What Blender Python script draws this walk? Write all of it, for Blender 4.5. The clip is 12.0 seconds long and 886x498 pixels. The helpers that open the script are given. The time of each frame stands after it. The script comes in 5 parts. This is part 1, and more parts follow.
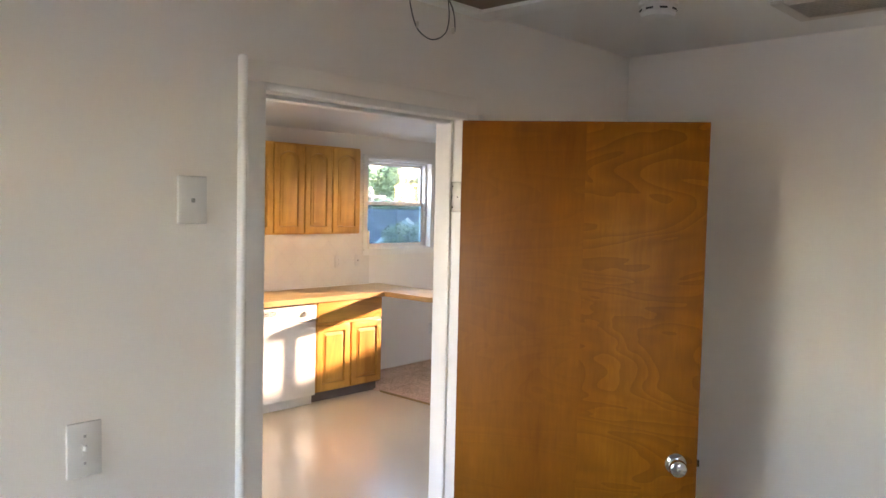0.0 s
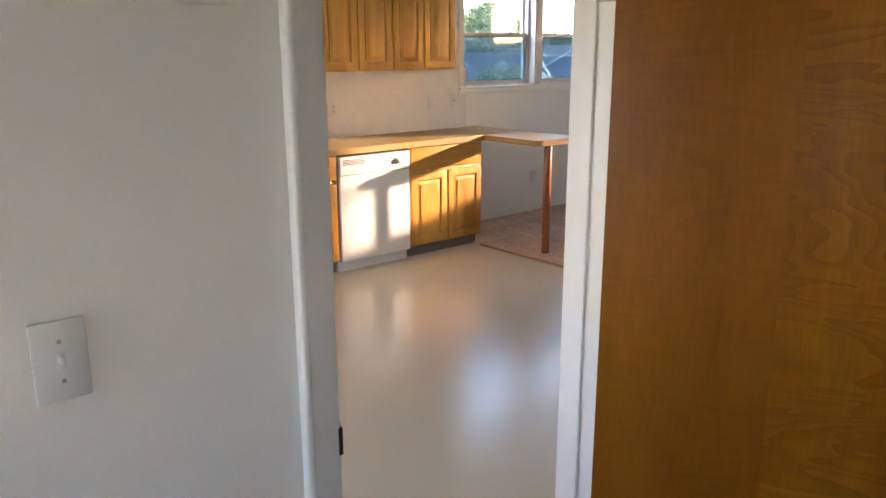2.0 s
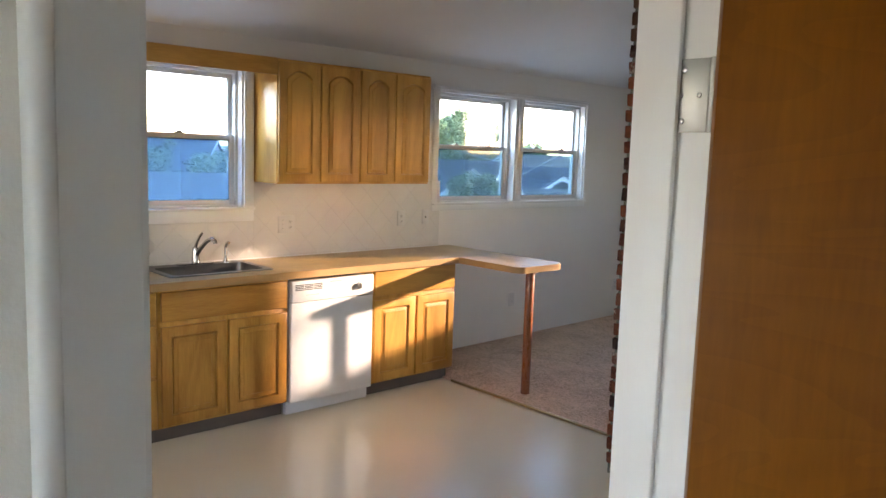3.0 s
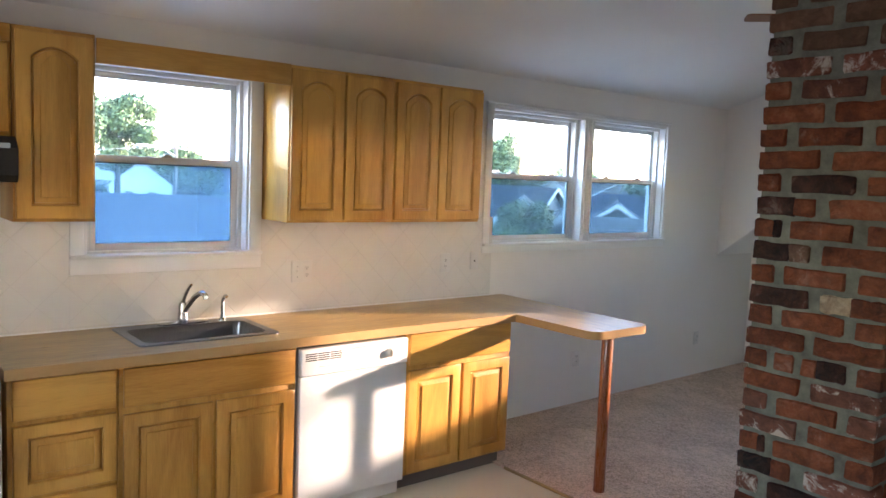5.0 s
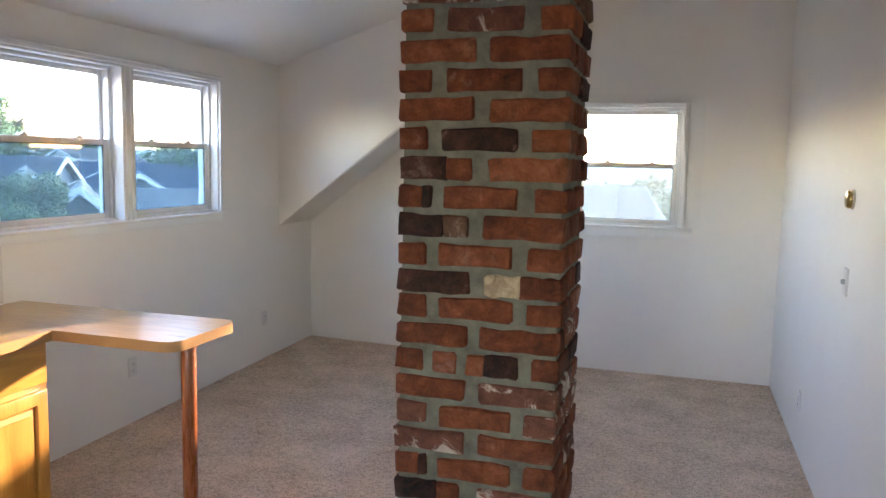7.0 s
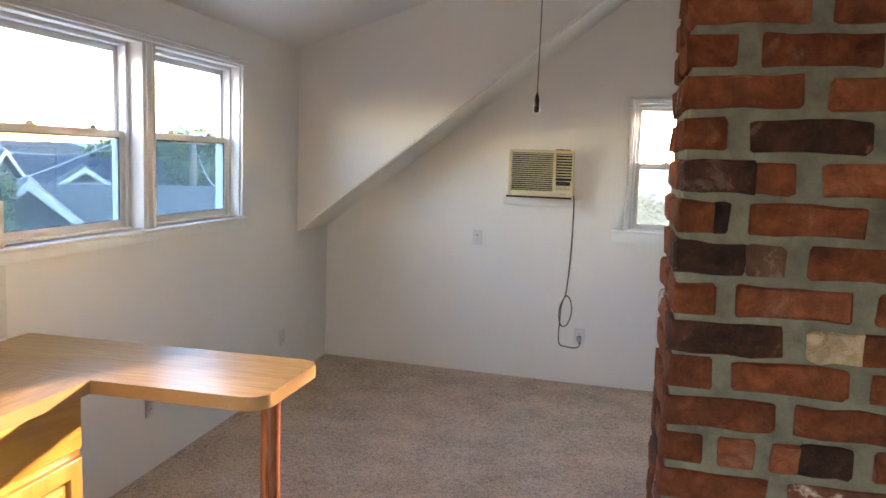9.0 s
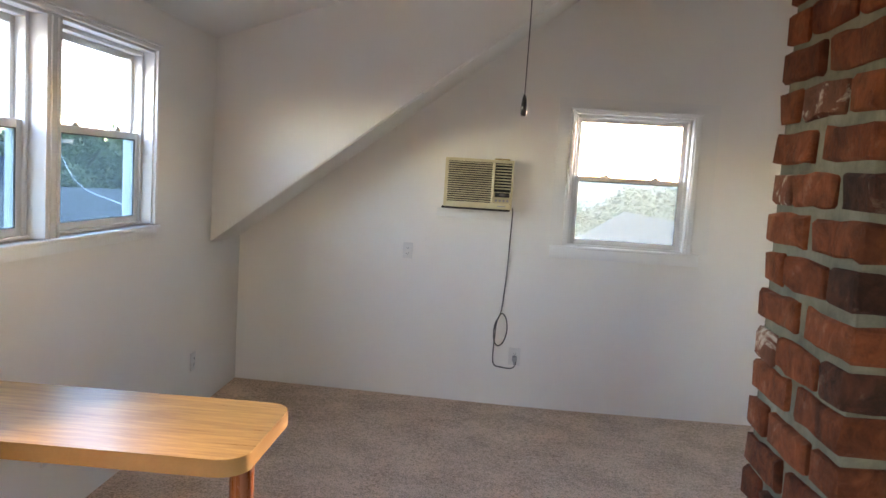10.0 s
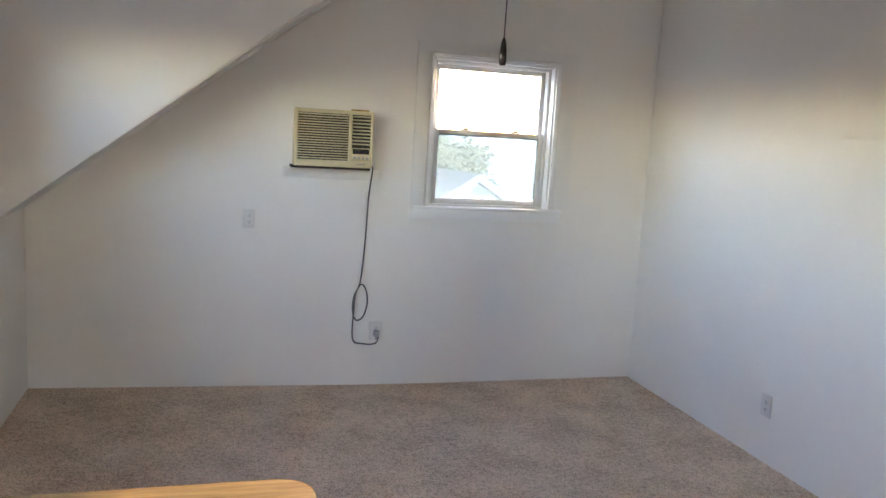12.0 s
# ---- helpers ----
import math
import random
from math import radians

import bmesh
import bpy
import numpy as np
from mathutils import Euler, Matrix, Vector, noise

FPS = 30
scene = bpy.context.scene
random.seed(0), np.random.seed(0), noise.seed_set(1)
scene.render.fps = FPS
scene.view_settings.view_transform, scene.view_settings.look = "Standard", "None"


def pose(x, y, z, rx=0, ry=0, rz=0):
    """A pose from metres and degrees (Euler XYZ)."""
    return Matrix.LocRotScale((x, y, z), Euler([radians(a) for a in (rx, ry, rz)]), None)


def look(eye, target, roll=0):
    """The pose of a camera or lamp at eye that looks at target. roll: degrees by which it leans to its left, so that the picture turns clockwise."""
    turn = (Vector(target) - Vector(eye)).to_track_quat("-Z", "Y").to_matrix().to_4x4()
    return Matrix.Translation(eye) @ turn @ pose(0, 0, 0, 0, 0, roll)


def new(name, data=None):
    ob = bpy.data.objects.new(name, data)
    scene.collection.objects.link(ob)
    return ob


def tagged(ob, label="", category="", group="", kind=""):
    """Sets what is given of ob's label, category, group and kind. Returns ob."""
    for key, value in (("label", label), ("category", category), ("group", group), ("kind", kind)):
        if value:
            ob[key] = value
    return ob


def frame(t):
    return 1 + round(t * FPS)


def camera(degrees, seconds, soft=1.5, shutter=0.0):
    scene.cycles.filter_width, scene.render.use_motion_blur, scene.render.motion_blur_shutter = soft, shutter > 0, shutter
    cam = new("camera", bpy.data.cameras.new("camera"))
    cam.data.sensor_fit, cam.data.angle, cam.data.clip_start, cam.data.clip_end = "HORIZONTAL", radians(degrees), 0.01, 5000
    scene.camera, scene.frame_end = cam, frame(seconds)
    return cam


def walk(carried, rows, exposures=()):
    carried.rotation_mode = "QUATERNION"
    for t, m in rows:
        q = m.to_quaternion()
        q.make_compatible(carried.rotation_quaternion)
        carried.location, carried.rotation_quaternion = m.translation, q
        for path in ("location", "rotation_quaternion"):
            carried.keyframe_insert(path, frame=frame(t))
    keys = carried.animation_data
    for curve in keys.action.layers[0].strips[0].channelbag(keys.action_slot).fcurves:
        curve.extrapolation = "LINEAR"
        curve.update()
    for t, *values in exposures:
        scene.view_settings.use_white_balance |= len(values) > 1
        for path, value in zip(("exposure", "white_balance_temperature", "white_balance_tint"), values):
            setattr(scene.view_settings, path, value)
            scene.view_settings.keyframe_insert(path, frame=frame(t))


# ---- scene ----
cam = camera(59.7, 12.0)
SKY_STRENGTH, SUN_STRENGTH, END_LIGHT = 0.15, 0.42, 0.55
EXPOSURES = [(0.0, 5.8, 7900, 34), (0.5, 5.22, 7800, 36), (1.0, 5.50, 8300, 37), (1.5, 5.48, 8100, 35), (2.0, 5.27, 7800, 33), (3.0, 5.2, 7100, 29), (4.0, 5.25, 6650, 28), (6.5, 5.67, 7100, 31), (8.5, 5.9, 7900, 35), (9.2, 5.7, 8000, 34), (11.0, 5.6, 7400, 33), (12.0, 5.68, 7350, 31)]
PATH = [
    (0, (0.603, 0.047, 1.741), (-0.766, 1.5, 1.628), 1.3),
    (0.5, (0.531, 0.017, 1.589), (-0.834, 1.399, 1.113), 1.3),
    (1, (0.469, 0.051, 1.492), (-0.865, 1.341, 0.746), 0.2),
    (1.2, (0.428, 0.107, 1.5), (-0.907, 1.385, 0.735), -0.3),
    (1.5, (0.307, 0.24, 1.527), (-1.061, 1.522, 0.83), -0.4),
    (2, (0.033, 0.488, 1.617), (-1.453, 1.729, 1.116), -0.2),
    (2.5, (-0.250, 0.690, 1.650), (-1.762, 1.959, 1.331), 1.3),
    (3, (-0.565, 0.975, 1.678), (-2.034, 2.310, 1.436), 1.9),
    (3.2, (-0.681, 1.086, 1.69), (-2.181, 2.391, 1.477), 1.5),
    (4.8, (-1.371, 1.649, 1.715), (-2.936, 2.882, 1.541), 2.6),
    (5, (-1.423, 1.699, 1.72), (-2.978, 2.943, 1.535), 2.3),
    (5.5, (-1.610, 1.878, 1.696), (-3.011, 3.291, 1.487), 2.3),
    (6, (-1.777, 1.960, 1.676), (-2.846, 3.636, 1.446), 2.6),
    (6.5, (-1.946, 2.072, 1.69), (-2.733, 3.896, 1.454), 1.9),
    (6.7, (-2.024, 2.157, 1.691), (-2.722, 4.018, 1.463), 1.5),
    (8.3, (-2.727, 2.53, 1.679), (-3.03, 4.491, 1.426), 3.4),
    (8.5, (-2.811, 2.564, 1.68), (-3.183, 4.512, 1.423), 2.1),
    (9, (-3.029, 2.75, 1.681), (-3.469, 4.687, 1.449), 2.0),
    (9.5, (-3.233, 2.944, 1.649), (-3.555, 4.908, 1.449), 2.6),
    (10, (-3.498, 3.096, 1.653), (-3.62, 5.083, 1.459), 3.6),
    (10.5, (-3.72, 3.262, 1.673), (-3.699, 5.254, 1.492), 4.5),
    (11, (-3.924, 3.453, 1.701), (-3.753, 5.44, 1.55), 4.5),
    (11.5, (-4.105, 3.623, 1.720), (-3.758, 5.586, 1.5575), 4.2),
    (12, (-4.256, 3.780, 1.672), (-3.701, 5.676, 1.3755), 3.4),
]
walk(cam, [(t, look(eye, target, roll)) for t, eye, target, roll in PATH], EXPOSURES)

# ---------------------------------------------------------------- light
SUN = Vector((0.59, 1.25, 0.27)).normalized()
SUN_EL = math.asin(SUN.z)
SUN_AZ = math.atan2(SUN.x, SUN.y)
world = bpy.data.worlds.new("world")
scene.world = world
world.use_nodes = True
wn = world.node_tree
sky = wn.nodes.new("ShaderNodeTexSky")
sky.sky_type = "NISHITA"
sky.sun_disc = False
sky.sun_elevation = SUN_EL
sky.sun_rotation = SUN_AZ
sky.air_density, sky.dust_density, sky.ozone_density = 1.0, 0.6, 2.0
wn.nodes["Background"].inputs["Strength"].default_value = SKY_STRENGTH
wn.links.new(sky.outputs[0], wn.nodes["Background"].inputs["Color"])
sun_data = bpy.data.lights.new("sun", "SUN")
sun_data.energy, sun_data.angle, sun_data.color = SUN_STRENGTH, radians(1.5), (1.0, 0.85, 0.64)
sun = new("sun", sun_data)
sun.matrix_world = look((0, 0, 0), -SUN) @ pose(0, 0, 0)

# fill lamp added in the made-up end window opening, lifts the far upper walls
end_data = bpy.data.lights.new("end_wall_fill", "AREA")
end_data.shape, end_data.size, end_data.size_y = "RECTANGLE", 0.80, 1.15
end_data.energy, end_data.color = END_LIGHT, (1.0, 0.97, 0.92)
end_light = new("end_wall_fill", end_data)
end_light.matrix_world = look((-2.875, -0.96, 1.55), (-2.875, 2.0, 2.05))

# ---------------------------------------------------------------- materials


class Mat:
    """A small builder of node materials."""

    def __init__(self, name, rough=0.5, metal=0.0, spec=0.5, coat=0.0):
        self.m = bpy.data.materials.new(name)
        self.m.use_nodes = True
        self.t = self.m.node_tree
        self.b = self.t.nodes["Principled BSDF"]
        self.b.inputs["Roughness"].default_value = rough
        self.b.inputs["Metallic"].default_value = metal
        self.b.inputs["Specular IOR Level"].default_value = spec
        self.b.inputs["Coat Weight"].default_value = coat
        self.co = self.t.nodes.new("ShaderNodeTexCoord").outputs["Object"]

    def link(self, a, b):
        self.t.links.new(a, b)

    def mapped(self, scale=(1, 1, 1), rot=(0, 0, 0), src=None):
        n = self.t.nodes.new("ShaderNodeMapping")
        n.inputs["Scale"].default_value = scale
        n.inputs["Rotation"].default_value = [radians(a) for a in rot]
        self.link(src or self.co, n.inputs["Vector"])
        return n.outputs[0]

    def noise(self, scale, detail=4.0, rough=0.55, dist=0.0, vec=None):
        n = self.t.nodes.new("ShaderNodeTexNoise")
        n.inputs["Scale"].default_value = scale
        n.inputs["Detail"].default_value = detail
        n.inputs["Roughness"].default_value = rough
        n.inputs["Distortion"].default_value = dist
        self.link(vec or self.co, n.inputs["Vector"])
        return n.outputs["Fac"]

    def ramp(self, fac, stops):
        n = self.t.nodes.new("ShaderNodeValToRGB")
        e = n.color_ramp.elements
        while len(e) < len(stops):
            e.new(0.5)
        for el, (p, c) in zip(e, stops):
            el.position = p
            el.color = (*c, 1) if len(c) == 3 else c
        self.link(fac, n.inputs["Fac"])
        return n.outputs["Color"]

    def val(self, fac, lo, hi):
        n = self.t.nodes.new("ShaderNodeMapRange")
        n.inputs["To Min"].default_value = lo
        n.inputs["To Max"].default_value = hi
        self.link(fac, n.inputs["Value"])
        return n.outputs[0]

    def math(self, op, a, b):
        n = self.t.nodes.new("ShaderNodeMath")
        n.operation = op
        for k, v in ((0, a), (1, b)):
            if isinstance(v, (int, float)):
                n.inputs[k].default_value = v
            else:
                self.link(v, n.inputs[k])
        return n.outputs[0]

    def mix(self, fac, a, b, blend="MIX"):
        n = self.t.nodes.new("ShaderNodeMix")
        n.data_type = "RGBA"
        n.blend_type = blend
        for k, v in ((0, fac), (6, a), (7, b)):
            if isinstance(v, (int, float)):
                n.inputs[k].default_value = v
            elif isinstance(v, tuple):
                n.inputs[k].default_value = (*v, 1)
            else:
                self.link(v, n.inputs[k])
        return n.outputs[2]

    def random(self):
        return self.t.nodes.new("ShaderNodeObjectInfo").outputs["Random"]

    def island(self):
        return self.t.nodes.new("ShaderNodeNewGeometry").outputs["Random Per Island"]

    def color(self, c):
        if isinstance(c, tuple):
            self.b.inputs["Base Color"].default_value = (*c, 1)
        else:
            self.link(c, self.b.inputs["Base Color"])
        return self

    def rough(self, r):
        self.link(r, self.b.inputs["Roughness"])
        return self

    def bump(self, h, strength=0.2, dist=0.002):
        n = self.t.nodes.new("ShaderNodeBump")
        n.inputs["Strength"].default_value = strength
        n.inputs["Distance"].default_value = dist
        self.link(h, n.inputs["Height"])
        self.link(n.outputs[0], self.b.inputs["Normal"])
        return self


def paint(name, c, rough=0.6, bump=0.25, grain=220):
    """Rolled wall paint: faint blotches, fine orange-peel relief."""
    k = Mat(name, rough, spec=0.3)
    big = k.noise(1.3, 3)
    fine = k.noise(grain, 2)
    lo = tuple(v * 0.955 for v in c)
    k.color(k.ramp(big, [(0.3, lo), (0.75, c)]))
    k.rough(k.val(k.noise(6, 3), rough - 0.08, rough + 0.08))
    k.bump(k.math("ADD", fine, k.math("MULTIPLY", k.noise(9, 3), 2.0)), bump, 0.0012)
    return k.m


def wood(name, dark, light, axis="z", rough=0.35, fig=1.0, coat=0.15, ring=10.0, vary=0.10, grain=0.26, span=(0.30, 0.72)):
    """Varnished timber with grain along one axis."""
    k = Mat(name, rough, spec=0.45, coat=coat)
    k.b.inputs["Coat Roughness"].default_value = 0.25
    stretch = {"x": (1.2, 14, 14), "y": (14, 1.2, 14), "z": (14, 14, 1.2)}[axis]
    soft = {"x": (0.5, 3, 3), "y": (3, 0.5, 3), "z": (3, 3, 0.5)}[axis]
    v = k.mapped(stretch)
    fine = k.noise(ring, 6, 0.65, 0.4, v)
    big = k.noise(1.6, 3, 0.5, 1.2 * fig, k.mapped(soft))
    fac = k.math("ADD", k.math("MULTIPLY", fine, grain), k.math("MULTIPLY", big, 1.0 - grain))
    fac = k.math("ADD", fac, k.val(k.random(), -vary, vary))
    k.color(k.ramp(fac, [(span[0], dark), (span[1], light)]))
    k.rough(k.val(fine, rough - 0.06, rough + 0.12))
    k.bump(fine, 0.06, 0.001)
    return k.m


WALL = paint("wall_paint", (0.80, 0.768, 0.72))
WALL2 = paint("bedroom_paint", (0.80, 0.755, 0.70))
CEIL = paint("ceiling_paint", (0.80, 0.785, 0.76), 0.7, 0.35, 120)
TRIM = paint("trim_enamel", (0.80, 0.79, 0.77), 0.35, 0.1, 300)
VINYLFRAME = paint("window_vinyl", (0.72, 0.71, 0.69), 0.35, 0.05, 400)
BOARD = paint("painted_board", (0.77, 0.75, 0.715), 0.5, 0.15)

MAPLE = wood("maple_cabinet", (0.37, 0.160, 0.022), (0.66, 0.345, 0.072), "z", 0.33, span=(0.36, 0.64))
MAPLE_H = wood("maple_cabinet_rail", (0.37, 0.160, 0.022), (0.66, 0.345, 0.072), "y", 0.33, span=(0.36, 0.64))
POSTWOOD = wood("stained_post", (0.14, 0.035, 0.010), (0.30, 0.088, 0.026), "z", 0.25, 1.5, 0.5)
LAMINATE = wood("laminate_top", (0.27, 0.155, 0.050), (0.58, 0.385, 0.150), "y", 0.28, 0.4, 0.1, 5, 0.0, 0.7, (0.35, 0.67))
LAMINATE_X = wood("laminate_top_cross", (0.27, 0.155, 0.050), (0.58, 0.385, 0.150), "x", 0.28, 0.4, 0.1, 5, 0.0, 0.7, (0.35, 0.67))
LAMEDGE = wood("laminate_edge", (0.36, 0.20, 0.075), (0.50, 0.31, 0.13), "y", 0.35, 0.4, 0.1, 7, 0.0)
HATCHWOOD = wood("hatch_wood", (0.10, 0.035, 0.012), (0.22, 0.09, 0.035), "x", 0.5)


def birch_veneer():
    """Shellacked rotary birch: two sheets side by side with a contour-like flame figure."""
    k = Mat("birch_veneer", 0.3, spec=0.22, coat=0.03)
    k.b.inputs["Coat Roughness"].default_value = 0.22
    sep = k.t.nodes.new("ShaderNodeSeparateXYZ")
    k.link(k.co, sep.inputs[0])
    half = k.math("GREATER_THAN", sep.outputs["Y"], -0.40)
    off = k.t.nodes.new("ShaderNodeCombineXYZ")
    k.link(k.math("MULTIPLY", half, 3.7), off.inputs["X"])
    add = k.t.nodes.new("ShaderNodeVectorMath")
    add.operation = "ADD"
    k.link(k.co, add.inputs[0])
    k.link(off.outputs[0], add.inputs[1])
    src = add.outputs[0]
    field = k.noise(0.9, 3.0, 0.5, 0.9, k.mapped((1.0, 1.1, 4.6), src=src))
    lines = k.math("FRACT", k.math("MULTIPLY", field, 15.0), 0.0)
    lines = k.math("POWER", lines, 1.3)
    fine = k.noise(9, 5, 0.6, 0.3, k.mapped((12, 12, 1.4), src=src))
    amount = k.math("ADD", 0.05, k.math("MULTIPLY", k.math("SUBTRACT", 1.0, half), 0.10))
    fac = k.math("ADD", k.math("MULTIPLY", k.math("SUBTRACT", 1.0, lines), amount), k.math("ADD", k.math("MULTIPLY", k.noise(2.2, 3, 0.5, 0.6, k.mapped((1, 3, 0.8), src=src)), 0.45), k.math("MULTIPLY", fine, 0.22)))
    fac = k.math("SUBTRACT", fac, k.math("MULTIPLY", half, 0.02))
    k.color(k.ramp(fac, [(0.22, (0.155, 0.043, 0.0016)), (0.45, (0.235, 0.076, 0.0030)), (0.72, (0.365, 0.138, 0.0082))]))
    k.rough(k.val(fine, 0.36, 0.50))
    k.bump(fine, 0.05, 0.001)
    return k.m


VENEER = birch_veneer()


def carpet(name, dark, light, scale=260.0, speck=0.35):
    """Short loop pile: speckled tufts with real relief and trodden blotches."""
    k = Mat(name, 0.95, spec=0.1)
    v = k.t.nodes.new("ShaderNodeTexVoronoi")
    v.inputs["Scale"].default_value = scale
    k.link(k.co, v.inputs["Vector"])
    tuft = v.outputs["Distance"]
    blotch = k.noise(3.2, 4, 0.6)
    mid = k.noise(38, 3, 0.7)
    fac = k.math("ADD", k.math("MULTIPLY", blotch, 0.55), k.math("MULTIPLY", mid, 0.6))
    fac = k.math("SUBTRACT", fac, k.math("MULTIPLY", k.math("SUBTRACT", tuft, 0.45), speck))
    k.color(k.ramp(fac, [(0.22, dark), (0.72, light)]))
    k.bump(k.math("SUBTRACT", k.math("MULTIPLY", mid, 0.8), tuft), 0.9, 0.006)
    return k.m


CARPET_BED = carpet("carpet_bedroom", (0.26, 0.215, 0.165), (0.70, 0.61, 0.49), 120.0, 0.5)
CARPET = carpet("carpet_living", (0.29, 0.198, 0.142), (0.80, 0.605, 0.465), 110.0, 0.42)


def vinyl():
    """Cream sheet vinyl, waxed, faintly mottled."""
    k = Mat("sheet_vinyl", 0.22, spec=0.5)
    k.color(k.ramp(k.noise(0.9, 3, 0.5), [(0.2, (0.70, 0.635, 0.475)), (0.8, (0.76, 0.70, 0.54))]))
    k.bump(k.noise(9, 2), 0.10, 0.003)
    return k.m


VINYL = vinyl()


def plain(name, c, rough=0.5, metal=0.0, spec=0.5, wear=0.06, scale=14.0):
    k = Mat(name, rough, metal, spec)
    n = k.noise(scale, 4)
    k.color(k.ramp(n, [(0.25, tuple(max(0.0, v * (1 - wear)) for v in c)), (0.75, c)]))
    k.rough(k.val(k.noise(scale * 3, 3), max(0.02, rough - 0.06), rough + 0.06))
    return k.m


CHROME = plain("chrome", (0.55, 0.55, 0.55), 0.10, 1.0)
NICKEL = plain("satin_nickel", (0.34, 0.34, 0.32), 0.45, 0.9)
BRONZE = plain("dark_bronze", (0.05, 0.035, 0.025), 0.4, 0.8)
BRASS = plain("brass", (0.42, 0.30, 0.12), 0.28, 1.0)
STEEL = Mat("brushed_steel", 0.3, 1.0)
STEEL.color(STEEL.ramp(STEEL.noise(60, 3, 0.6, 0.0, STEEL.mapped((1, 30, 1))), [(0.3, (0.17, 0.175, 0.18)), (0.7, (0.28, 0.285, 0.29))]))
STEEL = STEEL.m
APPLIANCE = plain("white_enamel", (0.82, 0.82, 0.81), 0.22)
PLATE = plain("plastic_plate", (0.68, 0.66, 0.63), 0.35)
PLATE_BEIGE = plain("beige_plate", (0.56, 0.51, 0.44), 0.4)
SLOT = plain("dark_slot", (0.03, 0.03, 0.03), 0.6)
BLACK = plain("black_gloss", (0.012, 0.012, 0.013), 0.2)
RUBBER = plain("grey_cord", (0.10, 0.095, 0.09), 0.55)
TOEKICK = plain("toe_kick", (0.13, 0.105, 0.09), 0.5)
ACBODY = plain("aged_plastic", (0.66, 0.57, 0.36), 0.42, wear=0.12)
ACDARK = plain("ac_recess", (0.025, 0.022, 0.018), 0.8)
STRIPMAT = plain("threshold_strip", (0.50, 0.44, 0.24), 0.4)
CARPETBAR = plain("carpet_bar", (0.30, 0.22, 0.10), 0.35, 0.6)
GREYMARK = plain("grey_mark", (0.35, 0.35, 0.36), 0.5)


def glass(name, tint, gloss=0.035, haze=0.0, hazecol=(0.5, 0.6, 0.7)):
    """A window pane: see-through, a little gloss, and film or mesh that scatters."""
    k = bpy.data.materials.new(name)
    k.use_nodes = True
    t = k.node_tree
    t.nodes.remove(t.nodes["Principled BSDF"])
    out = t.nodes["Material Output"]
    tr = t.nodes.new("ShaderNodeBsdfTransparent")
    tr.inputs["Color"].default_value = (*tint, 1)
    gl = t.nodes.new("ShaderNodeBsdfGlossy")
    gl.inputs["Roughness"].default_value = 0.03
    m1 = t.nodes.new("ShaderNodeMixShader")
    m1.inputs[0].default_value = gloss
    t.links.new(tr.outputs[0], m1.inputs[1])
    t.links.new(gl.outputs[0], m1.inputs[2])
    last = m1.outputs[0]
    if haze:
        tl = t.nodes.new("ShaderNodeBsdfTranslucent")
        tl.inputs["Color"].default_value = (*hazecol, 1)
        co = t.nodes.new("ShaderNodeTexCoord")
        nz = t.nodes.new("ShaderNodeTexNoise")
        nz.inputs["Scale"].default_value = 2.5
        nz.inputs["Detail"].default_value = 5.0
        nz.inputs["Distortion"].default_value = 0.8
        t.links.new(co.outputs["Object"], nz.inputs["Vector"])
        mr = t.nodes.new("ShaderNodeMapRange")
        mr.inputs["From Min"].default_value = 0.3
        mr.inputs["From Max"].default_value = 0.75
        mr.inputs["To Min"].default_value = haze * 0.85
        mr.inputs["To Max"].default_value = haze * 1.2
        t.links.new(nz.outputs["Fac"], mr.inputs["Value"])
        m2 = t.nodes.new("ShaderNodeMixShader")
        t.links.new(mr.outputs[0], m2.inputs[0])
        t.links.new(last, m2.inputs[1])
        t.links.new(tl.outputs[0], m2.inputs[2])
        last = m2.outputs[0]
    t.links.new(last, out.inputs["Surface"])
    return k


GLASS = glass("pane_glass", (0.93, 0.95, 0.95), haze=0.006)
GLASS_LOW = glass("pane_screened", (0.34, 0.44, 0.48), haze=0.022, hazecol=(0.36, 0.60, 0.70))
GLASS_SCREEN = glass("pane_behind_screen", (0.36, 0.50, 0.60), haze=0.055, hazecol=(0.34, 0.62, 0.80))
GLASS_DIRTY = glass("pane_dusty", (0.33, 0.41, 0.45), haze=0.030, hazecol=(0.60, 0.80, 0.82))


